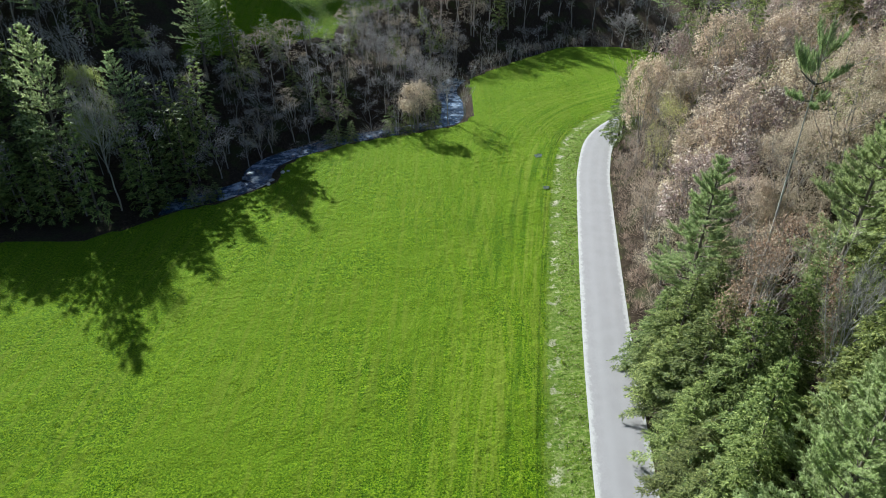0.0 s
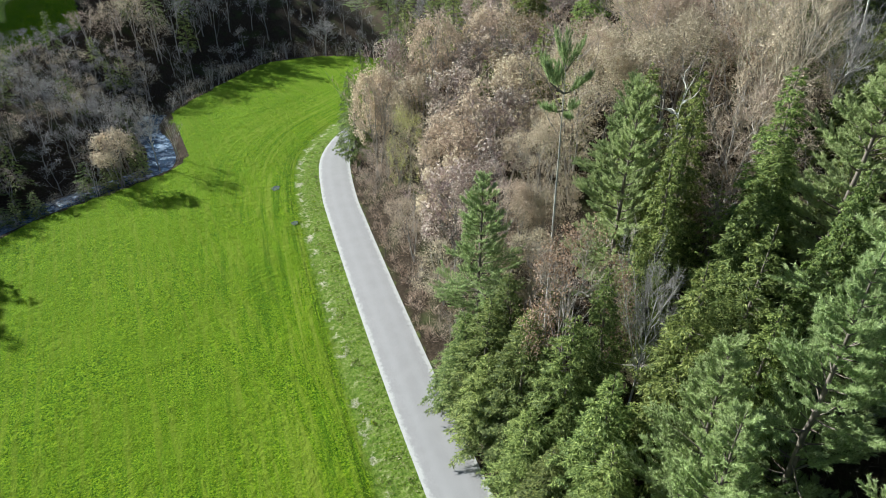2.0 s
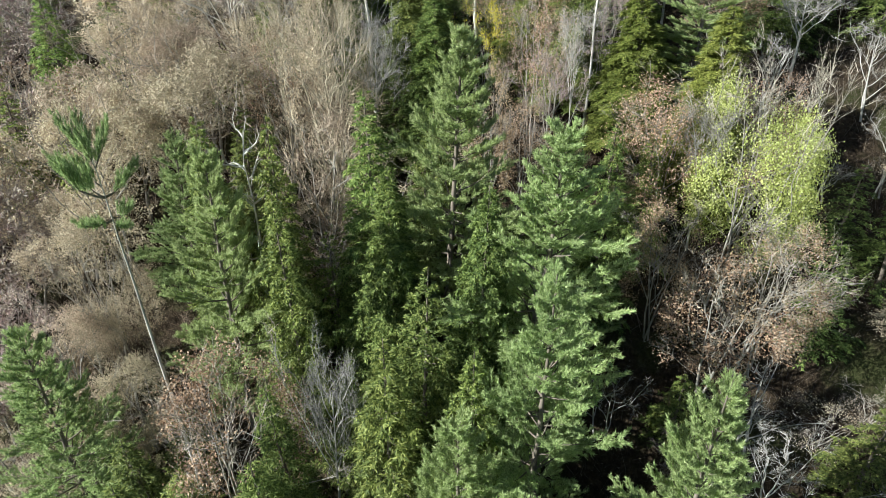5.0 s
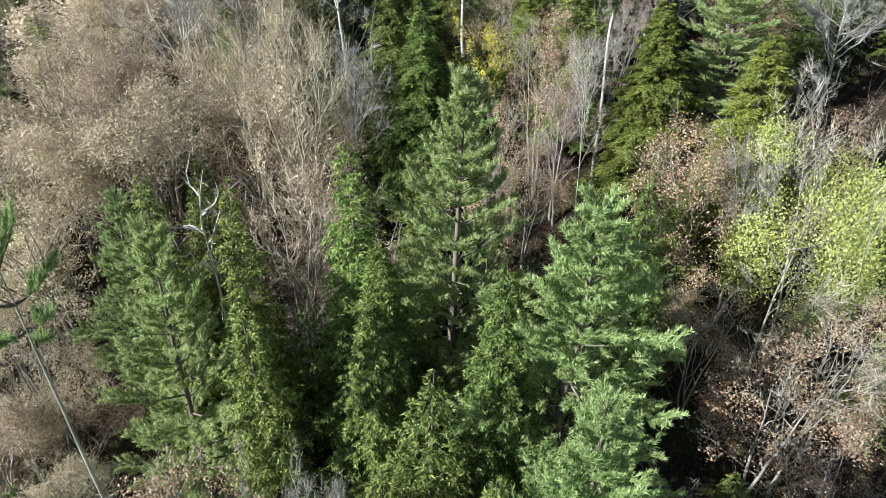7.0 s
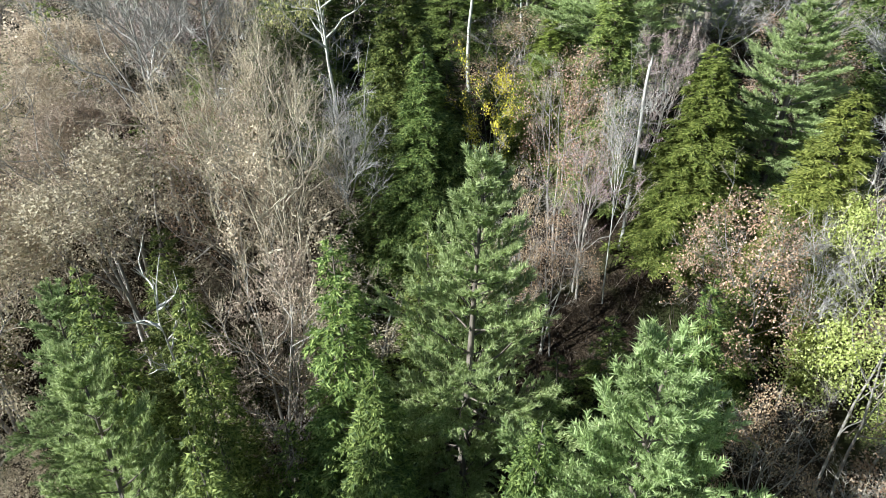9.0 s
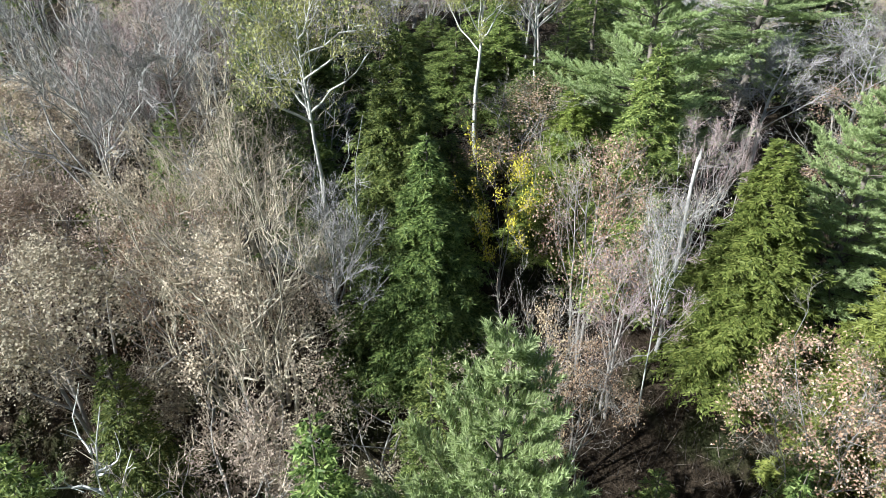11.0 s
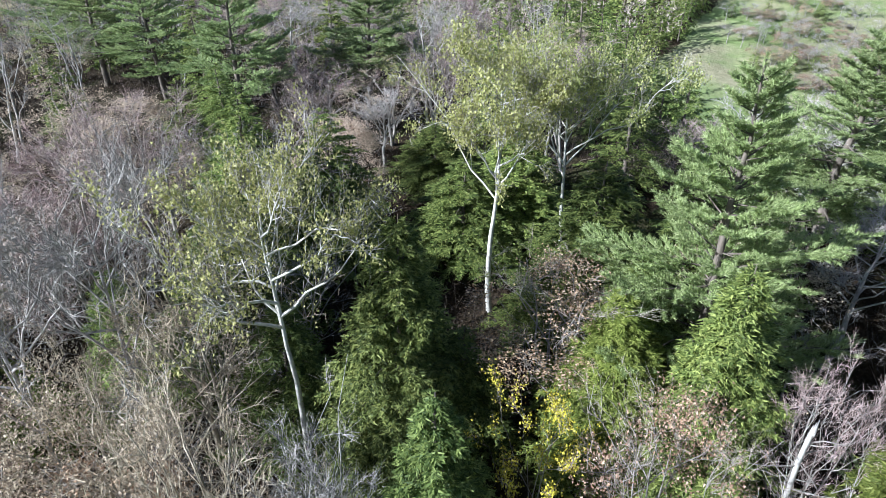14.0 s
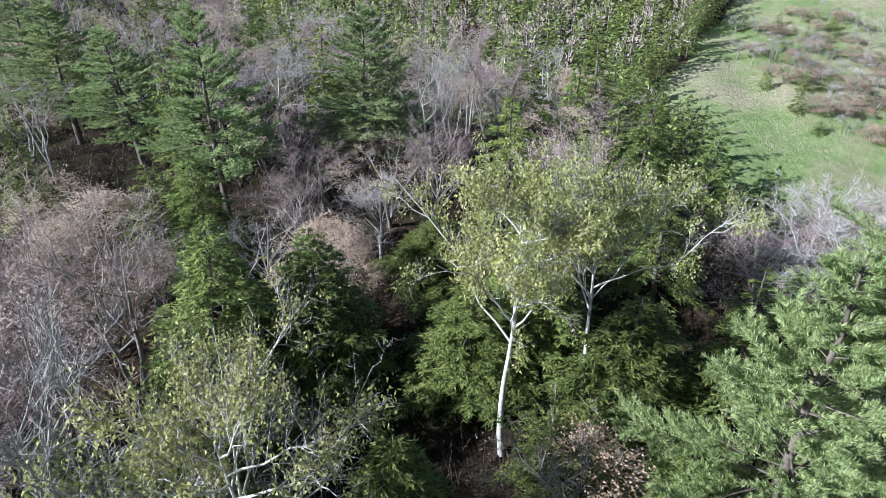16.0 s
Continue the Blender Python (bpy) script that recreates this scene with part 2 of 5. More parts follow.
# ---- mesh helpers ----
class Buf:
    """Collects tubes and small blades, and becomes one mesh."""

    def __init__(self):
        self.v, self.f, self.count = [], [], 0

    def put(self, v, f):
        self.v.append(np.asarray(v, float).reshape(-1, 3))
        self.f.append(np.asarray(f, int).reshape(-1, 3) + self.count)
        self.count += len(self.v[-1])

    def tube(self, pts, radii, sides=5):
        pts = np.asarray(pts, float)
        k = len(pts)
        along = np.gradient(pts, axis=0)
        along /= np.linalg.norm(along, axis=1, keepdims=True) + 1e-9
        ref = np.array([1.0, 0.2, 0.1]) if abs(along[0, 2]) > 0.7 else np.array([0.1, 0.2, 1.0])
        u = np.cross(along, ref)
        u /= np.linalg.norm(u, axis=1, keepdims=True) + 1e-9
        w = np.cross(along, u)
        a = np.arange(sides) * 2 * math.pi / sides
        ring = pts[:, None] + np.asarray(radii)[:, None, None] * (u[:, None] * np.cos(a)[None, :, None] + w[:, None] * np.sin(a)[None, :, None])
        faces = []
        for i in range(k - 1):
            for j in range(sides):
                p, q = i * sides + j, i * sides + (j + 1) % sides
                faces += [(p, q, q + sides), (p, q + sides, p + sides)]
        self.put(ring, faces)

    def blades(self, at, way, length, width, rng, spin=None):
        """Triangles from at along way; spin: the normal they keep roughly to, else any."""
        n = len(at)
        if not n:
            return
        way = way / (np.linalg.norm(way, axis=1, keepdims=True) + 1e-9)
        other = rng.normal(size=(n, 3)) if spin is None else np.asarray(spin) + rng.normal(size=(n, 3)) * 0.6
        side = np.cross(way, other)
        side /= np.linalg.norm(side, axis=1, keepdims=True) + 1e-9
        length, width = np.broadcast_to(length, n)[:, None], np.broadcast_to(width, n)[:, None]
        v = np.stack([at - side * width * 0.5, at + side * width * 0.5, at + way * length], 1)
        self.put(v, np.arange(3 * n))

    def leaves(self, at, way, length, width, rng):
        """Four-cornered leaves (two triangles each)."""
        n = len(at)
        if not n:
            return
        way = way / (np.linalg.norm(way, axis=1, keepdims=True) + 1e-9)
        side = np.cross(way, rng.normal(size=(n, 3)))
        side /= np.linalg.norm(side, axis=1, keepdims=True) + 1e-9
        length, width = np.broadcast_to(length, n)[:, None], np.broadcast_to(width, n)[:, None]
        v = np.stack([at, at + way * length * 0.5 + side * width * 0.5, at + way * length, at + way * length * 0.5 - side * width * 0.5], 1)
        i = np.arange(n)[:, None] * 4
        self.put(v, np.concatenate([i + (0, 1, 2), i + (0, 2, 3)]))

    def mesh(self, name, material, smooth=False):
        v, f = np.concatenate(self.v), np.concatenate(self.f)
        me = bpy.data.meshes.new(name)
        me.vertices.add(len(v))
        me.vertices.foreach_set("co", v.ravel())
        me.loops.add(3 * len(f))
        me.loops.foreach_set("vertex_index", f.ravel().astype(np.int32))
        me.polygons.add(len(f))
        me.polygons.foreach_set("loop_start", (np.arange(len(f)) * 3).astype(np.int32))
        me.update(calc_edges=True)
        if smooth:
            me.polygons.foreach_set("use_smooth", np.ones(len(f), bool))
        me.materials.append(material)
        return me


def part(name, buf, material, parent, label="", smooth=False):
    ob = new(name, buf.mesh(name, material, smooth))
    ob.parent = parent
    return tagged(ob, label)


# ---- the lie of the land ----
def spline(points, n=24):
    p = np.asarray(points, float)
    p = np.vstack([2 * p[0] - p[1], p, 2 * p[-1] - p[-2]])
    out = []
    for a, b, c, d in zip(p[:-3], p[1:-2], p[2:-1], p[3:]):
        s = np.linspace(0, 1, n, endpoint=False)[:, None]
        out.append(0.5 * (2 * b + (c - a) * s + (2 * a - 5 * b + 4 * c - d) * s**2 + (3 * b - a - 3 * c + d) * s**3))
    return np.vstack(out + [p[-2:-1]])


ROAD = spline([(-14, -190), (4, -60), (11, -5), (13.5, 22), (14.4, 31.6), (15.3, 38.4), (16.75, 48.8), (19, 63.1), (21.9, 80.5), (24.1, 92), (28.0, 104.5), (35, 114), (46, 122), (60, 134), (74, 160), (86, 200), (100, 320)], 9)
BANK = spline([(-400, -40), (-160, 30), (-90, 64), (-57, 70), (-47, 70.5), (-37.5, 78), (-31, 82), (-25.5, 88), (-25.5, 94), (-21, 99), (-14, 104), (-5, 108), (4, 113.4), (6, 124), (5, 136), (9, 144), (24, 161), (33, 168), (47, 167.5), (60, 160), (68, 165), (76, 190), (84, 240), (94, 330)], 7)


def side_of(line, x, y):
    """Signed distance from a line, positive to its right."""
    xy = np.stack([np.ravel(x), np.ravel(y)], 1)
    out = np.empty(len(xy))
    a, d = line[:-1], np.diff(line, axis=0)
    dd = (d**2).sum(1)
    for i in range(0, len(xy), 4000):
        q = xy[i : i + 4000, None] - a[None]
        s = np.clip((q * d).sum(2) / dd, 0, 1)
        off = q - s[..., None] * d
        r2 = (off**2).sum(2)
        k = r2.argmin(1)
        j = np.arange(len(k))
        cross = d[k, 0] * q[j, k, 1] - d[k, 1] * q[j, k, 0]
        out[i : i + 4000] = -np.sign(cross) * np.sqrt(r2[j, k])
    return out.reshape(np.shape(x))


def waves(x, y, size, seed):
    """Smooth uneven ground, between about -1 and 1."""
    r = np.random.RandomState(seed)
    out = 0
    for _ in range(7):
        a, p, k = r.uniform(0, 6.28), r.uniform(0, 6.28), r.uniform(0.6, 1.7) / size
        out = out + np.sin((x * math.cos(a) + y * math.sin(a)) * k * 6.28 + p)
    return out / 4.0


def land(x, y):
    """Height, and the distances that tell field, verge and meadow."""
    x, y = np.asarray(x, float), np.asarray(y, float)
    d = side_of(ROAD, x, y)
    e = -side_of(BANK, x, y)
    d2 = d + 34 * np.clip((32 - y) / 20, 0, 1) * np.clip((x - 62) / 22, 0, 1)
    hill = np.interp(d2 - 2.5, [0, 1.2, 3, 10, 20, 30, 40, 50, 60, 72, 85, 95, 115, 140, 165, 200, 250, 350, 900], [0, 0.1, 1.5, 7, 14.5, 21.5, 28.6, 31.6, 32.6, 32.4, 29, 23, 12, 6, 6, 9, 12.5, 30, 120])
    hill = hill + np.clip((d - 6) / 12, 0, 1) * waves(x, y, 16, 3) * 0.7
    far = np.interp(e, [0, 1.0, 2.0, 6.5, 7.5, 10, 40, 60, 200, 900], [0, -0.5, -1.5, -1.5, -0.6, 0.8, 18.5, 20, 26, 110])
    # two swells beyond the view, added to cut the sun on the river woods
    rise = 8 * np.exp(-((x + 88) ** 2 + (y - 135) ** 2) / 1150) + 6 * np.exp(-((x + 15) ** 2 + (y - 240) ** 2) / 2450)
    far = far + rise * np.clip((e - 8) / 14, 0, 1)
    far = np.where(x < -38, np.maximum(far, np.interp(x, [-44, -38], [0.0, -1.6])), far)
    far = far + np.clip((e - 11) / 10, 0, 1) * waves(x, y, 15, 5) * 0.8
    flat = waves(x, y, 22, 8) * 0.12 * np.clip(-(d + 3) / 4, 0, 1) - 0.25 * np.exp(-(((d + 5.6) / 0.8) ** 2))
    z = np.where(e > 0, far, np.where(d > 0, hill, flat))
    field = np.minimum(np.minimum(-e, -(d - 2.4)), 172 - y + 2 * waves(x, y, 9, 14))
    rim = np.interp(x, [90, 125, 145, 175, 215, 270, 335], [8, 12, 14, 20, 9, -9, -24]) + 3 * waves(x, y, 30, 12)
    over = np.minimum(np.minimum(d2 - 114 - 5 * waves(x, y, 40, 11), rim - y), 338 - x)
    meadow = np.where((d > 0) & (e < 0), over, np.where(e > 0, np.minimum(np.minimum(e - 27, 70 - e), np.minimum(x + 46, -6 - x)), -20))
    return z, d, e, field, meadow


def ground_z(x, y):
    return float(land(np.array([x]), np.array([y]))[0][0])


def axis(lo, fine_lo, fine_hi, hi, stepping, growth=1.22):
    mid = list(np.arange(fine_lo, fine_hi + 1e-6, stepping))
    s, v = stepping, fine_hi
    while v < hi:
        s *= growth
        v += s
        mid.append(v)
    s, v = stepping, fine_lo
    while v > lo:
        s *= growth
        v -= s
        mid.insert(0, v)
    return np.array(mid)


def build_ground():
    xs, ys = axis(-2600, -75, 110, 2600, 1.25), axis(-2600, -10, 175, 2600, 1.25)
    gx, gy = np.meshgrid(xs, ys)
    z, d, e, field, meadow = land(gx, gy)
    field, meadow = np.where(e > 0, meadow, field), np.where(e > 0, -20, meadow)
    z = np.where(np.hypot(gx, gy) > 900, np.minimum(z, 140), z)
    v = np.stack([gx, gy, z], -1).reshape(-1, 3)
    nx = len(xs)
    i = (np.arange(len(ys) - 1)[:, None] * nx + np.arange(nx - 1)[None]).ravel()
    b = Buf()
    b.put(v, np.concatenate([np.stack([i, i + 1, i + nx + 1], 1), np.stack([i, i + nx + 1, i + nx], 1)]))
    me = b.mesh("ground", M_GROUND, True)
    for name, value in (("field", field), ("verge", -(d + 2.5)), ("meadow", meadow)):
        me.attributes.new(name, "FLOAT", "POINT").data.foreach_set("value", np.clip(value, -60, 60).ravel())
    tagged(new("ground", me), "bright green hay field, verge and brown wooded hillsides", "ground", kind="structure")


def strip(name, line, offsets, lift, material, store=None):
    """A sheet that follows a line, with its edges at the offsets to the right."""
    t = np.gradient(line, axis=0)
    t /= np.linalg.norm(t, axis=1, keepdims=True)
    right = np.stack([t[:, 1], -t[:, 0]], 1)
    k = len(offsets)
    v = np.array([(*(p + r * o), lift(o)) for p, r in zip(line, right) for o in offsets])
    i = (np.arange(len(line) - 1)[:, None] * k + np.arange(k - 1)[None]).ravel()
    b = Buf()
    b.put(v, np.concatenate([np.stack([i, i + 1, i + k + 1], 1), np.stack([i, i + k + 1, i + k], 1)]))
    me = b.mesh(name, material, True)
    if store:
        me.attributes.new(store, "FLOAT", "POINT").data.foreach_set("value", np.tile(offsets, len(line)))
    return new(name, me)


def build_grass():
    """Uneven clumps of long grass over the field, thicker in tussocks."""
    rng = np.random.RandomState(4)
    n = 330000
    x, y = rng.uniform(-62, 30, n), 22 + 130 * rng.rand(n) ** 1.35
    keep = waves(x, y, 1.7, 21) + 0.8 * waves(x, y, 5.0, 22) + rng.normal(0, 0.5, n) > 0.25
    x, y = x[keep], y[keep]
    z, d, e, field, meadow = land(x, y)
    keep = (field > 0.2) & (d < -2.7)
    at = np.stack([x, y, z - 0.02], 1)[keep]
    b = Buf()
    b.blades(at, rng.normal(size=at.shape) * (0.9, 0.9, 0.2) + (0.15, -0.2, 0.75), rng.uniform(0.12, 0.26, len(at)), rng.uniform(0.06, 0.11, len(at)), rng)
    tagged(new("grass", b.mesh("grass", M_GRASS)), "long bright green meadow grass in uneven clumps", "grass", kind="stuff")


def build_verge():
    """Pale weeds and dry tufts between the mown field and the road."""
    rng = np.random.RandomState(14)
    n = 60000
    x, y = rng.uniform(4, 32, n), rng.uniform(14, 112, n)
    z, d, e, field, meadow = land(x, y)
    keep = (d < -2.25 - 0.25 * rng.rand(n)) & (d > -5.9) & (waves(x, y, 1.3, 31) + 0.7 * waves(x, y, 3.4, 32) + rng.normal(0, 0.35, n) > 0.3)
    at = np.stack([x, y, z - 0.02], 1)[keep]
    b = Buf()
    b.blades(at, rng.normal(size=at.shape) * (1, 1, 0.2) + (0, 0, 0.7), rng.uniform(0.14, 0.34, len(at)), rng.uniform(0.08, 0.16, len(at)), rng)
    tagged(new("verge_weeds", b.mesh("verge_weeds", M_STRAW)), "pale dry weeds along the verge of the road", "weeds", kind="stuff")


build_verge()
build_ground()
build_grass()
tagged(strip("road", ROAD[ROAD[:, 0] < 70], np.linspace(-2.5, 2.5, 11), lambda o: 0.14 - 0.012 * o * o, M_ROAD, "across"), "narrow pale grey country road with light gravelly edges", "road", kind="structure")
tagged(strip("river", BANK[(BANK[:, 0] > -39.5) & (BANK[:, 0] < 12) & (BANK[:, 1] < 142)], np.linspace(-6.0, -0.9, 7), lambda o: -1.0, M_WATER), "shallow blue river along the field, with pale riffles and painted sky reflections", "river", kind="structure")


# ---- trees ----
def curve(base, way, length, rise, rng, k=5, wob=0.06):
    """A bent limb: starts along way and bends up (rise > 0) or down."""
    s = np.linspace(0, 1, k)[:, None]
    way = np.asarray(way, float) / np.linalg.norm(way)
    bend = np.array([0, 0, 1.0]) * rise * s**2
    shake = np.cumsum(rng.normal(size=(k, 3)) * wob, axis=0) * s
    return np.asarray(base) + length * (way * s + bend + shake)


def white_pine(seed, sparse=False, clear=0.28, dense=34.0, width=0.085, sub=0.36, needles=None):
    """Trunk with whorls of long limbs whose outer parts are brushes of needles. 20 m high, 4 m in radius."""
    rng = np.random.RandomState(seed)
    trunk, limbs, crown = Buf(), Buf(), Buf()
    zs = np.linspace(0, 20, 12)
    line = np.stack([np.cumsum(rng.normal(0, 0.06, 12)), np.cumsum(rng.normal(0, 0.06, 12)), zs], 1)
    trunk.tube(line, 0.27 * (1 - zs / 20.6) + 0.02, 7)
    starts, ends = [(line[-1] - (0, 0, 1.0))], [line[-1] + (0, 0, 0.25)]
    z = 20 * clear
    while z < 19.5:
        h = (z / 20 - clear) / (1 - clear)
        reach = 4.0 * (1.0 - max(0, (h - 0.15) / 0.87) ** 1.15) * (0.6 + 0.4 * min(1, h / 0.2)) + 0.35
        for a in np.arange(6) * 1.0472 + rng.uniform(0, 6.28):
            a += rng.normal(0, 0.25)
            if rng.rand() < (0.35 if sparse and h < 0.6 else 0.08):
                continue
            r = reach * rng.uniform(0.55, 1.25)
            at = np.array([np.interp(z, zs, line[:, 0]), np.interp(z, zs, line[:, 1]), z + rng.normal(0, 0.15)])
            lift = -0.1 + 0.95 * h**1.4
            limb = curve(at, (math.cos(a), math.sin(a), lift), r, rng.uniform(0.12, 0.3), rng, 6, 0.035)
            limbs.tube(limb, np.linspace(0.055 * r / 4 + 0.015, 0.012, 6), 3)
            grid = np.linspace(0, 1, 6)
            for s0, s1 in ((0.55, 0.78), (0.78, 1.0)):
                starts.append(np.array([np.interp(s0, grid, limb[:, k]) for k in range(3)]))
                ends.append(np.array([np.interp(s1, grid, limb[:, k]) for k in range(3)]) + (limb[-1] - limb[-2]) * (0.25 if s1 == 1 else 0))
            ahead = limb[-1] - limb[-3]
            ahead /= np.linalg.norm(ahead)
            cross = np.array([-ahead[1], ahead[0], 0])
            for s in np.arange(0.24, 0.98, sub / max(r, 0.9)):
                p = np.array([np.interp(s, grid, limb[:, k]) for k in range(3)])
                for side in (-1, 1):
                    w = ahead * rng.uniform(0.6, 1.0) + cross * side * rng.uniform(0.45, 1.0) + np.array([0, 0, rng.uniform(0.0, 0.45)])
                    ln = (1.1 - s * 0.6) * 0.4 * r * rng.uniform(0.5, 1.15) + 0.2
                    w /= np.linalg.norm(w)
                    starts.append(p + w * ln * 0.22)
                    ends.append(p + w * ln)
        z += rng.uniform(0.85, 1.35) * (1.0 - 0.42 * h)
    starts, ends = np.array(starts), np.array(ends)
    lengths = np.linalg.norm(ends - starts, axis=1)
    count = np.maximum(4, (lengths * dense + 5).astype(int))
    i = np.repeat(np.arange(len(starts)), count)
    s = rng.rand(len(i))[:, None]
    way = (ends - starts)[i] / (lengths[i][:, None] + 1e-6)
    at = starts[i] + (ends - starts)[i] * s**0.85 + rng.normal(size=(len(i), 3)) * 0.02
    ray = np.cross(way, rng.normal(size=(len(i), 3)))
    ray /= np.linalg.norm(ray, axis=1, keepdims=True) + 1e-9
    tuft = way * 0.62 + ray * rng.uniform(0.35, 1.0, (len(i), 1)) + (0, 0, 0.2)
    crown.blades(at, tuft, rng.uniform(0.15, 0.27, len(i)) * (110 / dense) ** 0.2, width * rng.uniform(0.7, 1.3, len(i)), rng, ray * 0.6 + (0, 0, 0.7))
    return (20.0, 4.0), (("trunk", trunk, M_PALEBARK if sparse else M_BARK, "straight grey-brown trunk"), ("branch_frame", limbs, M_BARK, "whorled limbs"), ("crown", crown, needles or M_PINE, "layered blue-green needle plumes"))


def hemlock(seed, limbs=170, per=7.0, needles=9, size=0.15, leafage=None):
    """Uneven cone of drooping limbs, each a flat spray of short needled shoots. 15 m high, 3 m in radius."""
    rng = np.random.RandomState(seed)
    trunk, crown = Buf(), Buf()
    zs = np.linspace(0, 15, 9)
    line = np.stack([np.cumsum(rng.normal(0, 0.05, 9)), np.cumsum(rng.normal(0, 0.05, 9)), zs], 1)
    trunk.tube(line, 0.2 * (1 - zs / 15.3) + 0.012, 6)
    lobes = rng.uniform(0, 6.28, 3)
    i = np.arange(limbs)
    h = 1 - (1 - (i + rng.rand(limbs)) / limbs) ** 0.74
    z = 1.2 + 13.6 * h
    a = i * 2.39996 + rng.normal(0, 0.35, limbs)
    r = (3.0 * (1 - h) ** 0.8 + 0.12) * rng.uniform(0.62, 1.1, limbs) * (1 + 0.14 * np.sin(2 * a + lobes[0]) + 0.13 * np.sin(31 * h + lobes[1] + a))
    base = np.stack([np.interp(z, zs, line[:, 0]), np.interp(z, zs, line[:, 1]), z], 1)
    out = np.stack([np.cos(a), np.sin(a), np.zeros(limbs)], 1)
    rise, sag = 0.3 + 0.5 * h, rng.uniform(0.38, 0.62, limbs)
    for k in range(0, limbs, 4):
        q = np.linspace(0, 0.75, 4)[:, None]
        trunk.tube(base[k] + r[k] * (out[k] * q + np.array([0, 0, 1.0]) * (rise[k] * q - sag[k] * q * q)), (0.03, 0.024, 0.016, 0.008), 3)
    k = np.repeat(i, np.maximum(5, (3 + per * r).astype(int)))
    m = len(k)
    t = 0.12 + 0.88 * rng.beta(1.7, 0.9, m)
    p = base[k] + r[k, None] * (out[k] * t[:, None])
    p[:, 2] += r[k] * (rise[k] * t - sag[k] * t * t)
    ahead = out[k] + np.stack([np.zeros(m), np.zeros(m), rise[k] - 2 * sag[k] * t], 1)
    cross = np.stack([-out[k, 1], out[k, 0], np.zeros(m)], 1)
    way = ahead * rng.uniform(0.5, 1.0, (m, 1)) + cross * rng.choice([-1, 1], m)[:, None] * rng.uniform(0.1, 1.0, (m, 1)) + np.stack([np.zeros(m), np.zeros(m), rng.normal(-0.05, 0.16, m)], 1)
    way /= np.linalg.norm(way, axis=1, keepdims=True)
    ln = (0.2 + 0.26 * r[k]) * (1.15 - 0.7 * t) * rng.uniform(0.6, 1.3, m)
    j = np.repeat(np.arange(m), np.maximum(3, (needles * (0.45 + 0.9 * ln)).astype(int)))
    n = len(j)
    u = rng.rand(n)
    at = p[j] + way[j] * (ln[j] * u)[:, None] + rng.normal(size=(n, 3)) * 0.045
    at[:, 2] -= 0.22 * ln[j] * u * u
    grow = way[j] * 0.8 + cross[j] * rng.normal(0, 0.55, (n, 1)) + rng.normal(size=(n, 3)) * 0.3 + (0, 0, -0.12)
    crown.blades(at, grow, size * rng.uniform(0.7, 1.4, n), size * rng.uniform(0.32, 0.5, n), rng, out[k][j] * 0.55 + (0, 0, 0.9))
    return (15.0, 3.0), (("trunk", trunk, M_BARK, "dark brown trunk"), ("crown", crown, leafage or M_HEMLOCK, "dense dark green drooping sprays"))


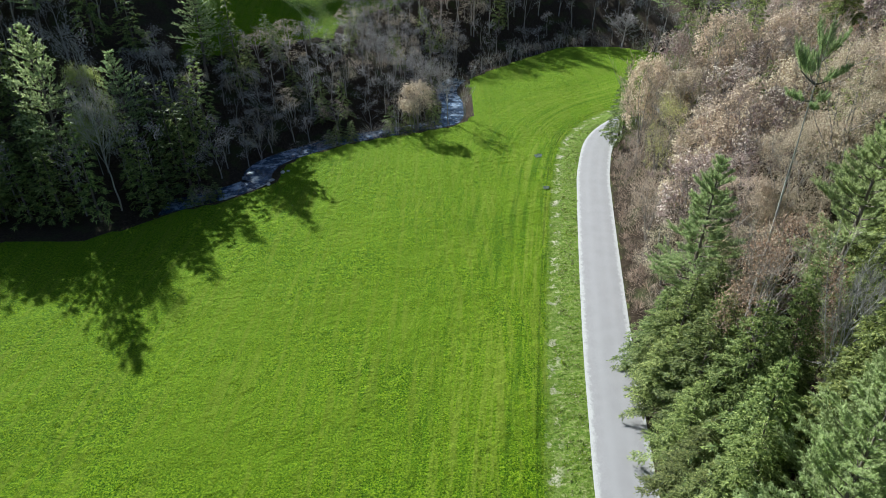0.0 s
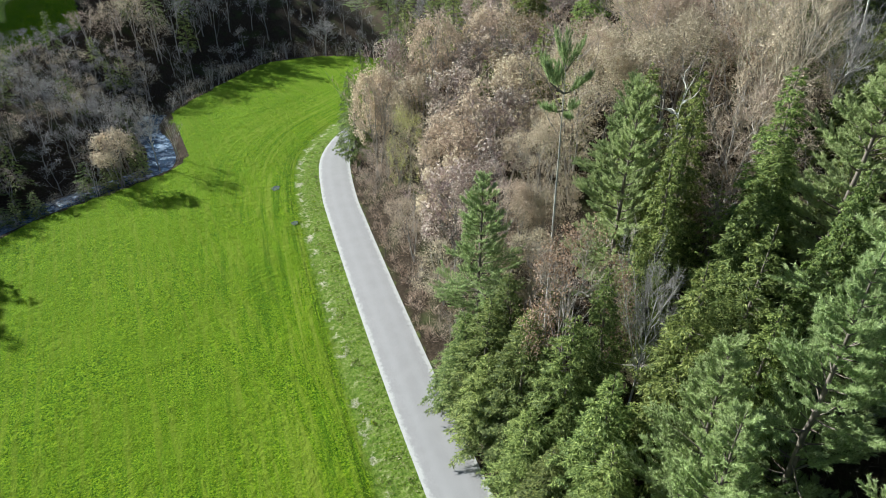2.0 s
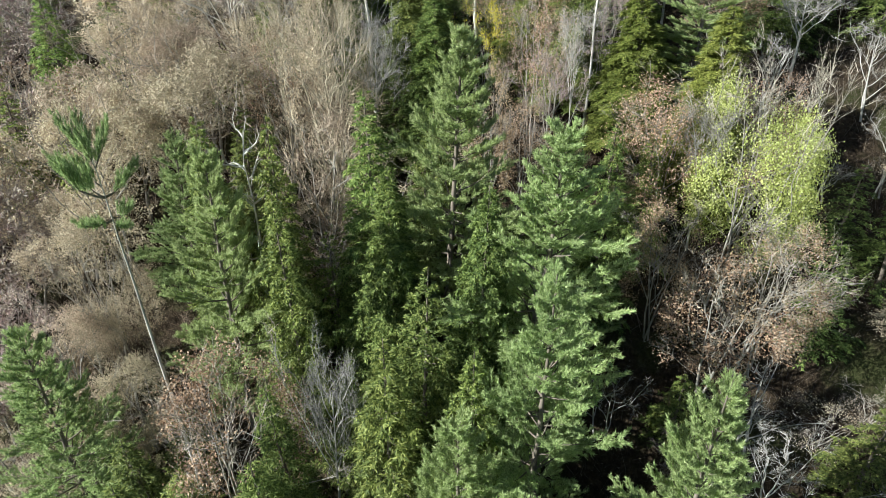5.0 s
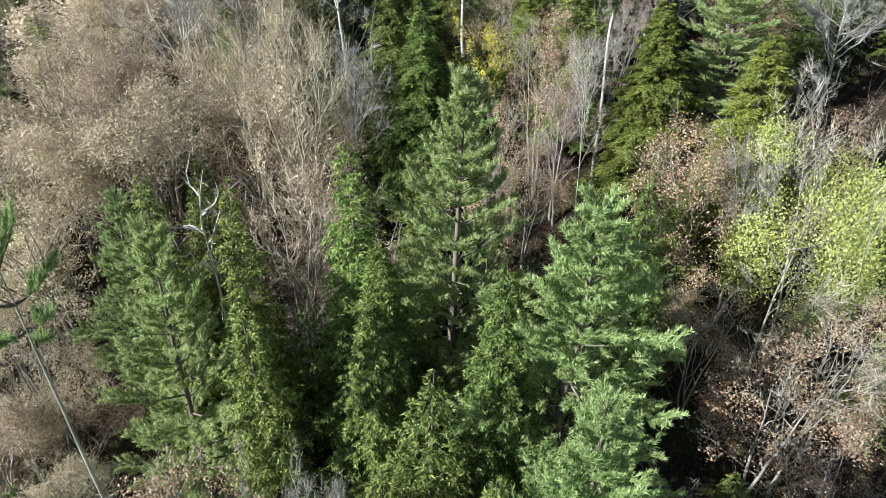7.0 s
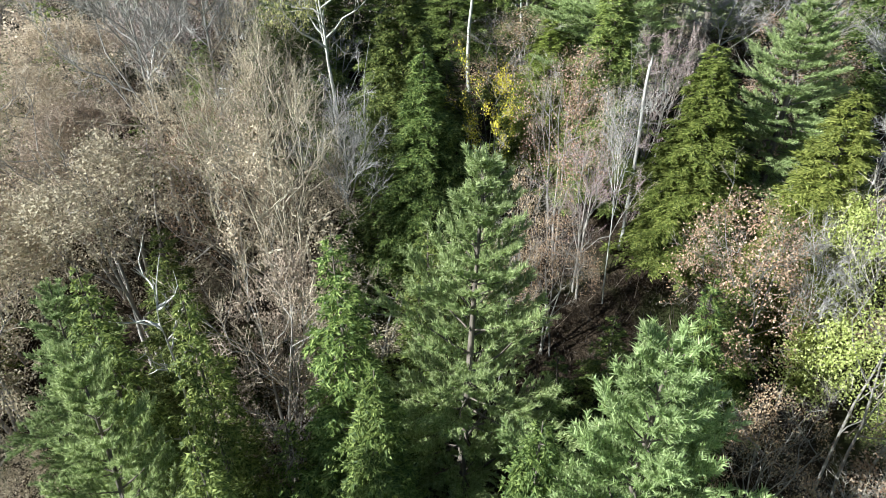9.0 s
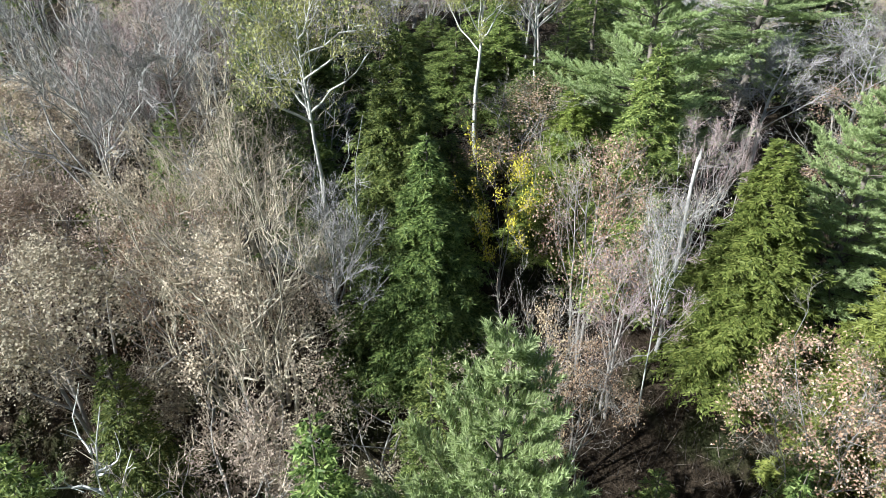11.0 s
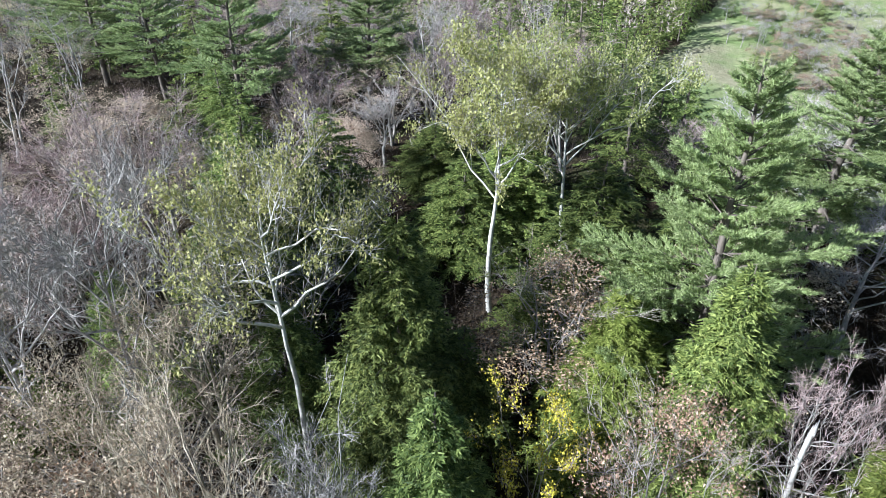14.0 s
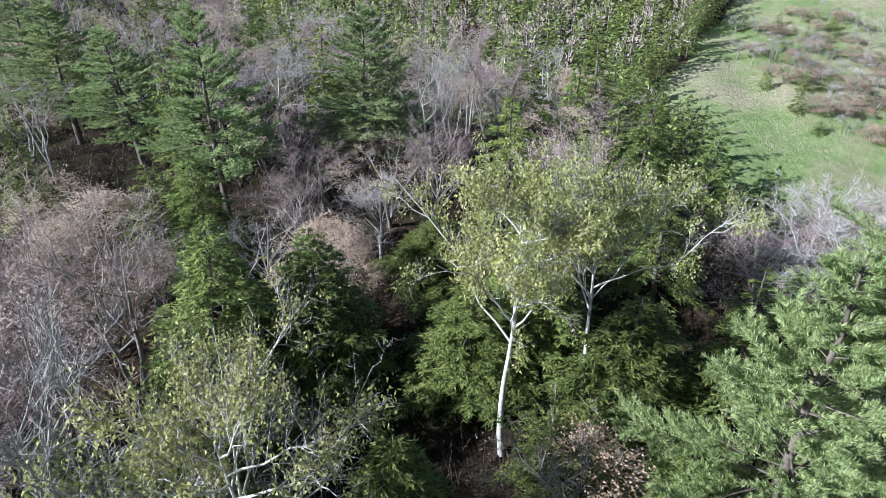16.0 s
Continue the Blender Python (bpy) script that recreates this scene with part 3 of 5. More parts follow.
def hardwood(seed, bark, twig, leaf=None, leaf_size=0.14, leaf_count=0, clear=0.3, fine=1.0, upright=0.55, stems=1, girth=0.16, leaf_label="", spread=0.28, dome=0.0, twig_rounds=None, tufted=0.0, crook=1.0, bushy=1, thin=1.0):
    """A broad tree of forking limbs, branches and fine twigs, with or without leaves. 12 m high, 3 m in radius."""
    rng = np.random.RandomState(seed)
    trunk, limbs, twigs, crown = Buf(), Buf(), Buf(), Buf()
    tips, outward = [], []
    for st in range(stems):
        off = rng.normal(0, 0.35, 2) if stems > 1 else np.zeros(2)
        leanway = np.clip(rng.normal(0, 0.03 if stems == 1 else 0.12, 2), -0.14, 0.14)
        zs = np.linspace(0, 9.6, 9)
        line = np.stack([off[0] + leanway[0] * zs + np.cumsum(rng.normal(0, 0.07, 9)), off[1] + leanway[1] * zs + np.cumsum(rng.normal(0, 0.07, 9)), zs], 1)
        line[0, :2] = off
        trunk.tube(line, girth * (1 - zs / 10.6) / stems**0.4 + 0.01, 6)
        many = int(14 * fine / stems**0.6)
        for i in range(many):
            h = (i + rng.rand()) / many
            z = 12 * clear + (9.5 - 12 * clear) * h
            a = i * 2.4 + rng.normal(0, 0.4)
            env = 3.0 * math.sqrt(max(0.05, 1 - ((z / 12 - 0.55 - 0.18 * (1 - clear)) / 0.62) ** 2))
            tip_z = z + (12 - z) * rng.uniform(0.35, 0.72)
            reach = env * rng.uniform(0.6, 1.05) * (1 - 0.45 * h)
            at = np.array([np.interp(z, zs, line[:, 0]), np.interp(z, zs, line[:, 1]), z])
            end = np.array([math.cos(a) * reach, math.sin(a) * reach, tip_z - z])
            limb = curve(at, end * (1, 1, upright), np.linalg.norm(end), 0.22, rng, 7, 0.065 * crook)
            limbs.tube(limb, np.linspace(0.3, 0.05, 7) * girth * (1.15 - 0.5 * h) + 0.004, 4)
            whole = np.linalg.norm(end)
            for j in range(int(8 * fine)):
                s = rng.uniform(0.28, 1.0)
                p = np.array([np.interp(s, np.linspace(0, 1, 7), limb[:, c]) for c in range(3)])
                w = (limb[-1] - limb[0]) / whole + rng.normal(size=3) * 0.75 + (0, 0, 0.35)
                ln = whole * rng.uniform(0.2, 0.42) * (1.15 - 0.5 * s)
                br = curve(p, w, ln, 0.15, rng, 4, 0.13 * crook)
                limbs.tube(br, np.linspace(0.016, 0.005, 4) * (0.6 + girth * 2.5), 3)
                for c, q in ((0.35, 2), (0.6, 3), (0.8, 3), (1.0, 4)):
                    pt = np.array([np.interp(c * 3, np.arange(4), br[:, k]) for k in range(3)])
                    for _ in range(q * bushy):
                        tips.append(pt)
                        outward.append(w / np.linalg.norm(w))
    tips, outward = np.array(tips), np.array(outward)
    n = len(tips)
    w1 = outward + rng.normal(size=(n, 3)) * 0.6 + (0, 0, 0.3)
    w1 /= np.linalg.norm(w1, axis=1, keepdims=True)
    l1 = rng.uniform(0.4, 0.95, n)
    twigs.blades(tips, w1, l1, 0.017 * thin, rng)
    core = n
    if dome:
        # the crown is rounded off in lobes of outer twigs
        lobes = 15
        c = rng.normal(size=(lobes, 3))
        c[:, 2] = np.abs(c[:, 2]) * 1.2 - 0.62
        c /= np.linalg.norm(c, axis=1, keepdims=True)
        n2 = int(n * dome)
        j = rng.randint(0, lobes, n2)
        v = rng.normal(size=(n2, 3)) + c[j] * 0.9 + (0, 0, 0.25)
        v /= np.linalg.norm(v, axis=1, keepdims=True)
        size = rng.uniform(0.95, 1.5, lobes)[j]
        shell = c[j] * (2.05, 2.05, 3.9) + (0, 0, 6.5) + v * (size * rng.uniform(0.45, 0.8, n2))[:, None] * (1, 1, 1.35)
        tips, w1, l1 = np.vstack([tips, shell]), np.vstack([w1, v + rng.normal(size=(n2, 3)) * 0.3]), np.r_[l1, rng.uniform(0.35, 0.6, n2)]
        twigs.blades(shell, w1[n:], l1[n:], 0.018 * thin, rng)
        n += n2
    for k in range(twig_rounds if twig_rounds is not None else 1 if leaf_count else 3):
        s = rng.uniform(0.25, 0.95, n)
        w2 = w1 + rng.normal(size=(n, 3)) * 0.55
        twigs.blades(tips + w1 * (l1 * s)[:, None], w2, rng.uniform(0.25, 0.6, n), 0.013 * thin, rng)
    parts = [("trunk", trunk, bark, ""), ("branch_frame", limbs, bark, ""), ("twig_crown", twigs, twig, "fine bare twigs")]
    if leaf_count:
        i = rng.randint(core if dome else 0, n, leaf_count) if not tufted else rng.choice(rng.permutation(n)[: int(n * tufted)], leaf_count)
        at = tips[i] + w1[i] * (l1[i] * rng.uniform(0.2, 1.2, leaf_count))[:, None] + rng.normal(size=(leaf_count, 3)) * spread
        crown.blades(at, rng.normal(size=(leaf_count, 3)) + (0, 0, -0.3), leaf_size * rng.uniform(0.7, 1.35, leaf_count), leaf_size * 0.85, rng, w1[i] * 0.9 + (0, 0, 0.25))
        parts.append(("crown", crown, leaf, leaf_label))
    return (12.0, 3.0), tuple(parts)


def dead_tree(seed):
    """A bleached dead tree with crooked bare limbs. 8 m high, 1.6 m in radius."""
    rng = np.random.RandomState(seed)
    trunk, limbs = Buf(), Buf()
    zs = np.linspace(0, 8, 8)
    line = np.stack([np.cumsum(rng.normal(0, 0.1, 8)), np.cumsum(rng.normal(0, 0.1, 8)), zs], 1)
    trunk.tube(line, 0.13 * (1 - zs / 8.6), 6)
    for i in range(16):
        z = rng.uniform(3.2, 7.8)
        a = i * 2.4
        at = np.array([np.interp(z, zs, line[:, 0]), np.interp(z, zs, line[:, 1]), z])
        limb = curve(at, (math.cos(a), math.sin(a), rng.uniform(-0.1, 0.7)), rng.uniform(0.7, 1.7), 0.25, rng, 5, 0.1)
        limbs.tube(limb, np.linspace(0.045, 0.012, 5), 4)
        for j in (2, 3, 4):
            limbs.tube(curve(limb[j], rng.normal(size=3) + (0, 0, 0.3), rng.uniform(0.3, 0.7), 0.1, rng, 3, 0.1), (0.018, 0.012, 0.006), 3)
    return (8.0, 1.6), (("trunk", trunk, M_WHITEBARK, ""), ("branch_frame", limbs, M_WHITEBARK, ""))


def broken_snag(seed):
    """A tall dead stem, broken off at the top, with short stubs. 13 m high."""
    rng = np.random.RandomState(seed)
    trunk, limbs = Buf(), Buf()
    zs = np.linspace(0, 13, 10)
    line = np.stack([np.cumsum(rng.normal(0, 0.05, 10)), np.cumsum(rng.normal(0, 0.05, 10)), zs], 1)
    trunk.tube(line, 0.115 - 0.003 * zs, 7)
    for k in range(3):
        trunk.tube([line[-1] + (0.05 * k - 0.05, 0.03, -0.1), line[-1] + (0.06 * k - 0.06, 0.02, 0.25 + 0.2 * k)], (0.06, 0.008), 4)
    for i in range(26):
        z = rng.uniform(3, 12.6)
        a = i * 2.4
        at = np.array([np.interp(z, zs, line[:, 0]), np.interp(z, zs, line[:, 1]), z])
        limbs.tube(curve(at, (math.cos(a), math.sin(a), rng.uniform(-0.15, 0.35)), rng.uniform(0.5, 1.8), 0.1, rng, 4, 0.08), np.linspace(0.035, 0.008, 4), 3)
    return (13.0, 1.6), (("trunk", trunk, M_PALEBARK, "pale stem broken at the top"), ("branch_frame", limbs, M_GREYBARK, "short dead stubs"))


KINDS = {
    "great_pine": (2, lambda s: white_pine(s, False, 0.16, 80.0, 0.046, 0.22, M_FRESH), "great white pine with long sunlit plumes", "tree"),
    "broad_pine": (1, lambda s: white_pine(s, False, 0.12, 105.0, 0.04, 0.22, M_FRESH), "broad white pine with bright feathery plumes", "tree"),
    "white_pine": (4, lambda s: white_pine(s, False, 0.25, 60.0, 0.062, 0.3), "tall white pine with layered blue-green plumes", "tree"),
    "sparse_pine": (1, lambda s: white_pine(s, True, 0.85, 90.0, 0.045, 0.22), "thin pine with a long bare trunk and small crown", "tree"),
    "great_hemlock": (3, lambda s: hemlock(s, 500, 8.0, 16, 0.165), "broad dark green hemlock with fine drooping sprays", "tree"),
    "gold_hemlock": (2, lambda s: hemlock(s, 500, 8.0, 16, 0.165, M_GOLDHEM), "hemlock with yellowish green sprays", "tree"),
    "hemlock": (5, lambda s: hemlock(s, 260, 7.0, 10, 0.2), "conical dark green hemlock with drooping sprays", "tree"),
    "tan_tree": (4, lambda s: hardwood(s, M_GREYBARK, M_TANTWIG, M_TAN, 0.08, 18000, 0.16, 0.75, 0.55, 3, 0.15, leaf_label="fuzzy tan leaves and buds", spread=0.1, dome=1.3, twig_rounds=0, crook=1.2, thin=1.5), "rounded hardwood with fuzzy tan autumn crown", "tree"),
    "mauve_tree": (3, lambda s: hardwood(s, M_GREYBARK, M_PINKTWIG, M_MAUVE, 0.08, 12000, 0.16, 0.75, 0.55, 3, 0.15, leaf_label="dense fine mauve-grey twigs", spread=0.1, dome=1.3, twig_rounds=1, crook=1.2, thin=1.4), "rounded hardwood with a dense mauve-grey crown", "tree"),
    "hill_tan_tree": (4, lambda s: hardwood(s, M_GREYBARK, M_TANTWIG, M_TAN, 0.2, 3400, 0.16, 0.75, 0.55, 3, 0.15, leaf_label="fuzzy tan leaves and buds", spread=0.1, dome=1.3, twig_rounds=0, crook=1.2, thin=3.0), "rounded hardwood with fuzzy tan autumn crown", "tree"),
    "hill_mauve_tree": (3, lambda s: hardwood(s, M_GREYBARK, M_PINKTWIG, M_MAUVE, 0.2, 3000, 0.16, 0.75, 0.55, 3, 0.15, leaf_label="dense fine mauve-grey twigs", spread=0.1, dome=1.3, twig_rounds=0, crook=1.2, thin=3.0), "rounded hardwood with a dense mauve-grey crown", "tree"),
    "hill_copper_tree": (3, lambda s: hardwood(s, M_GREYBARK, M_TWIG, M_COPPER, 0.2, 2200, 0.16, 0.8, 0.6, 3, 0.12, leaf_label="sparse dry copper leaves", spread=0.15, dome=0.8, twig_rounds=0, crook=1.4, thin=2.5), "hardwood hung with dry copper-brown leaves", "tree"),
    "cream_tree": (2, lambda s: hardwood(s, M_CREAMBARK, M_TANTWIG, M_TAN, 0.085, 7000, 0.14, 0.85, 0.42, 3, 0.2, leaf_label="a haze of small tan leaves", spread=0.14, dome=0.6, twig_rounds=1, crook=1.4, thin=1.3), "vase-shaped hardwood with cream limbs and a tan haze of twigs", "tree"),
    "bare_tree": (4, lambda s: hardwood(s, M_PALEBARK, M_PALETWIG, None, clear=0.34, girth=0.15, fine=1.1, upright=0.6, twig_rounds=2, crook=1.2, thin=1.5), "leafless hardwood with pale grey limbs", "tree"),
    "reddish_tree": (3, lambda s: hardwood(s, M_GREYBARK, M_PINKTWIG, None, clear=0.2, upright=0.55, stems=2, fine=1.0, crook=1.3, thin=1.3, twig_rounds=2), "leafless hardwood with upright reddish-grey twigs", "tree"),
    "copper_tree": (4, lambda s: hardwood(s, M_GREYBARK, M_TWIG, M_COPPER, 0.1, 6000, 0.16, 0.8, 0.6, 3, 0.12, leaf_label="sparse dry copper leaves", spread=0.15, dome=0.8, twig_rounds=1, crook=1.4), "hardwood hung with dry copper-brown leaves", "tree"),
    "lime_tree": (2, lambda s: hardwood(s, M_GREYBARK, M_TWIG, M_LIME, 0.085, 25000, 0.15, 0.9, 0.55, 3, girth=0.09, leaf_label="bright yellow-green leaves", spread=0.22, dome=0.5, twig_rounds=0, crook=1.4), "hardwood still in bright yellow-green leaf", "tree"),
    "golden_tree": (1, lambda s: hardwood(s, M_GREYBARK, M_TWIG, M_GOLD, 0.13, 2600, 0.2, 0.6, 0.6, 2, girth=0.08, leaf_label="golden yellow leaves", spread=0.2, twig_rounds=1, tufted=0.5, crook=1.5), "small tree with golden yellow leaves", "tree"),
    "fading_tree": (1, lambda s: hardwood(s, M_GREYBARK, M_TWIG, M_POPLAR, 0.1, 5200, 0.15, 0.6, 0.55, 2, girth=0.09, leaf_label="fading yellow-green leaves", spread=0.2, dome=1.2, twig_rounds=1), "small tree with fading yellow-green leaves", "tree"),
    "poplar": (3, lambda s: hardwood(s, M_WHITEBARK, M_PALETWIG, M_POPLAR, 0.1, 15000, 0.42, 1.0, 0.5, 1, 0.15, "thinning pale yellow-green leaves", 0.12, tufted=0.4, crook=1.1, twig_rounds=2), "tall white-trunked poplar with thin yellow-green leaves", "tree"),
    "tall_poplar": (1, lambda s: hardwood(s, M_WHITEBARK, M_PALETWIG, M_POPLAR, 0.09, 9000, 0.52, 1.0, 0.4, 1, 0.15, "thinning pale yellow-green leaves", 0.12, tufted=0.4, crook=1.4, twig_rounds=2), "tall white-trunked poplar with thin yellow-green leaves", "tree"),
    "birch": (1, lambda s: hardwood(s, M_WHITEBARK, M_PALETWIG, M_TAN, 0.08, 900, 0.4, 0.8, 0.9, 1, 0.075, twig_rounds=3, crook=1.4), "slim white birch, nearly bare", "tree"),
    "dead_tree": (1, dead_tree, "small bleached dead tree with crooked limbs", "tree"),
    "snag": (1, broken_snag, "tall pale snag broken off at the top", "tree"),
    "shrub": (4, lambda s: hardwood(s, M_GREYBARK, M_TWIG, M_TAN, 0.1, 1000, 0.05, 0.45, 0.45, 3, 0.08, "", 0.3, dome=0.9, twig_rounds=2, crook=1.2), "grey-brown twiggy shrub with a few tan leaves", "shrub"),
    "small_bare_tree": (3, lambda s: hardwood(s, M_PALEBARK, M_PALETWIG, None, clear=0.2, fine=0.6, stems=2, girth=0.14, twig_rounds=2, crook=1.2, thin=1.5), "small leafless grey tree", "tree"),
    "young_hardwood": (4, lambda s: hardwood(s, M_GREYBARK, M_TANTWIG, M_TAN, 0.085, 4200, 0.15, 0.45, 0.5, 2, 0.14, "", 0.12, 1.2, 0, crook=1.2, thin=1.5), "young hardwood with tan buds and leaves", "tree"),
    "young_hemlock": (4, lambda s: hemlock(s, 120, 6.0, 8, 0.24), "young hemlock in the shade of taller trees", "tree"),
    "wood_hemlock": (3, lambda s: hemlock(s, 62, 4.0, 3.5, 0.5), "dark green hemlock in the far wood", "tree"),
    "wood_pine": (2, lambda s: white_pine(s, False, 0.3, 10.0, 0.15, 1.0), "dark white pine in the far wood", "tree"),
    "wood_hardwood": (4, lambda s: hardwood(s, M_GREYBARK, M_PALETWIG, M_PALETWIG, 0.22, 520, 0.15, 0.42, 0.55, 1, 0.14, "", 0.4), "grey-brown hardwood in the far wood", "tree"),
}
made_trees = {}
tree_rng = np.random.RandomState(77)
standing = []


def plant(kind, x, y, top=None, radius=None, height=None, label="", lean=(0.0, 0.0), group=""):
    """Sets a tree of that kind on the ground at (x, y), so that it reaches up to top."""
    z = ground_z(x, y) - 0.12
    high = height if height else top - z
    if kind == "hemlock" and (x > 88 or y > 90):
        kind, label = "young_hemlock", label or KINDS["hemlock"][2]
    if kind in ("tan_tree", "mauve_tree", "copper_tree") and (y > 60 or x > 120):
        kind = "hill_" + kind
    variants, maker, words, category = KINDS[kind]
    k = tree_rng.randint(variants)
    turn, wide = tree_rng.uniform(0, 6.28), tree_rng.uniform(0.9, 1.1)
    if (kind, k) not in made_trees:
        size, pieces = maker(1000 + 37 * k + 7 * len(made_trees))
        thing = tagged(new(kind), words, category)
        for name, buf, material, text in pieces:
            part(name, buf, material, thing, text, name in ("trunk", "branch_frame"))
        made_trees[kind, k] = (thing, size)
        fresh = True
    else:
        fresh = False
    thing, size = made_trees[kind, k]
    radius = radius * {"tan_tree": 1.1, "mauve_tree": 1.1, "hemlock": 1.42, "great_hemlock": 1.4, "gold_hemlock": 1.4, "young_hemlock": 1.2, "young_hardwood": 1.25, "copper_tree": 1.12, "hill_tan_tree": 1.1, "hill_mauve_tree": 1.1, "hill_copper_tree": 1.1}.get(kind, 1.0) if radius else None
    r = radius if radius else size[1] * high / size[0] * wide
    m = Matrix.Translation((x, y, z)) @ Matrix.Shear("XY", 4, lean) @ Matrix.Rotation(turn, 4, "Z") @ Matrix.Diagonal((r / size[1], r / size[1], high / size[0], 1)) if any(lean) else Matrix.Translation((x, y, z)) @ Euler((tree_rng.normal(0, 0.02), tree_rng.normal(0, 0.02), turn)).to_matrix().to_4x4() @ Matrix.Diagonal((r / size[1], r / size[1], high / size[0], 1))
    ob = thing if fresh else copy_thing(thing, m)
    ob.matrix_basis = m
    tagged(ob, label, group=group)
    standing.append((x, y, r))
    return ob


# the hillside above the road: trees that can be told apart
plant("sparse_pine", 24.38, 40.05, 32.4, 2.2, label="slim pine with a long bare pale trunk", lean=(-0.007, 0.08))
plant("great_pine", 30.4, 40.6, 29.8, 3.4)
plant("white_pine", 35.4, 46.9, 28.2, 2.8)
plant("hemlock", 30.3, 35.7, 27.6, 2.1)
plant("white_pine", 23.4, 48.8, 20.8, 3.6, label="young white pine with soft yellow-green needles")
plant("copper_tree", 24.6, 36.8, 22.0, 3.4, label="broad russet hardwood with dry brown leaves")
plant("bare_tree", 26.0, 32.0, 22.3, 2.0)
plant("hemlock", 36.2, 32.8, 32.0, 2.4)
plant("great_hemlock", 32.9, 30.8, 28.9, 2.4)
plant("hemlock", 28.7, 27.8, 25.6, 2.3)
plant("hemlock", 25.9, 28.4, 23.5, 2.6)
plant("great_pine", 36.5, 28.6, 35.0, 3.9, label="tall white pine with a thin crown and pale trunk")
plant("great_pine", 32.9, 22.3, 31.9, 4.6, label="full white pine with long sunlit level limbs")
plant("great_pine", 26.6, 20.9, 28.1, 3.7)
plant("great_hemlock", 31.5, 25.4, 29.2, 2.0)
plant("lime_tree", 41.4, 12.2, 35.2, 3.5)
plant("hemlock", 38.9, 19.7, 30.6, 1.6)
plant("hemlock", 42.8, 17.3, 28.6, 1.3)
plant("copper_tree", 38.4, 16.0, 26.6, 1.9)
plant("small_bare_tree", 33.4, 10.2, height=7.0, radius=2.6)
plant("copper_tree", 35.2, 12.4, 25.4, 3.0)
plant("copper_tree", 37.8, 10.4, 27.0, 2.6, label="hardwood full of dry straw-coloured leaves")
plant("reddish_tree", 31.6, 12.8, height=5.0, radius=2.0)
plant("young_hemlock", 33.6, 14.0, height=5.5, radius=1.6)
plant("small_bare_tree", 30.6, 9.2, height=7.5, radius=2.4)
plant("gold_hemlock", 49.8, 19.2, 36.4, 2.8, label="broad hemlock with bright yellow-green sprays")
plant("gold_hemlock", 47.2, 14.4, 35.5, 2.7, label="broad hemlock with bright yellow-green sprays")
plant("copper_tree", 44.0, 17.6, 32.2, 2.6, label="hardwood full of dry straw-coloured leaves")
plant("bare_tree", 44.0, 14.2, 30.8, 1.7)
plant("copper_tree", 45.2, 11.0, 32.5, 2.4)
plant("reddish_tree", 47.8, 24.4, 32.6, 2.1)
plant("copper_tree", 49.6, 25.9, 36.0, 2.4)
plant("birch", 47.6, 23.0, 35.0, 1.7)
plant("copper_tree", 43.3, 27.9, 32.5, 1.4)
plant("copper_tree", 45.0, 25.6, 29.4, 1.8)
plant("snag", 50.3, 22.4, 35.0, 1.6)
plant("reddish_tree", 51.8, 21.6, 37.0, 1.5)
plant("great_pine", 52.2, 15.6, 38.2, 3.4, label="pale white pine with long level limbs")
plant("tan_tree", 37.8, 54.6, 30.4, 4.2)
plant("tan_tree", 41.8, 48.6, 32.6, 4.2)
plant("tan_tree", 46.6, 52.4, 32.4, 4.0)
plant("tan_tree", 47.2, 58.0, 33.6, 4.0)
plant("tan_tree", 43.6, 62.2, 29.0, 3.6)
plant("tan_tree", 56.0, 66.0, 34.0, 4.2)
plant("tan_tree", 52.6, 58.4, 35.4, 3.8)
plant("cream_tree", 53.6, 45.2, 36.6, 3.4)
plant("tan_tree", 37.6, 37.8, 30.3, 3.0)
plant("dead_tree", 36.7, 42.3, 28.4, 1.8)
plant("hemlock", 33.9, 38.3, 30.6, 1.9)
plant("hemlock", 40.4, 45.0, 28.4, 2.2)
plant("hemlock", 34.9, 44.2, 29.6, 2.3)
plant("copper_tree", 37.6, 37.7, 23.2, 2.2)
plant("cream_tree", 44.2, 39.8, 34.6, 3.6)
plant("bare_tree", 47.8, 37.8, 33.4, 2.8)
plant("great_hemlock", 49.0, 33.0, 35.6, 2.5)
plant("golden_tree", 51.0, 30.4, 34.6, 1.7)
plant("gold_hemlock", 54.9, 27.7, 36.0, 2.7)
plant("great_hemlock", 53.2, 24.4, 38.8, 2.5)
plant("broad_pine", 57.6, 24.3, 43.9, 3.9, label="large white pine with a broken pale leader")
plant("poplar", 61.7, 33.7, 44.2, 3.0)
plant("poplar", 64.0, 30.5, 43.8, 2.5)
plant("tall_poplar", 52.3, 39.7, 42.6, 3.4, label="tall poplar with pale straight trunk and sparse leaves")
plant("great_hemlock", 53.2, 36.2, 39.2, 2.6)
plant("bare_tree", 52.3, 47.6, 41.0, 3.6, label="tall leafless ash with silvery limbs")
plant("bare_tree", 50.0, 50.8, 41.0, 3.4, label="tall leafless ash with silvery limbs")
plant("reddish_tree", 61.6, 52.4, 39.6, 3.4, label="spreading hardwood with fine pinkish-tan twigs")
plant("cream_tree", 46.8, 40.4, 36.4, 2.8, label="slim hardwood with cream limbs and few tan leaves")
plant("copper_tree", 45.4, 44.0, 33.0, 3.0)
plant("cream_tree", 48.6, 46.4, 35.4, 3.2)
plant("mauve_tree", 56.4, 53.4, 39.0, 3.6)
plant("copper_tree", 56.1, 30.6, 36.2, 2.9)
plant("hemlock", 57.5, 27.4, 36.0, 2.0)
plant("white_pine", 74.4, 53.8, 45.4, 3.4)
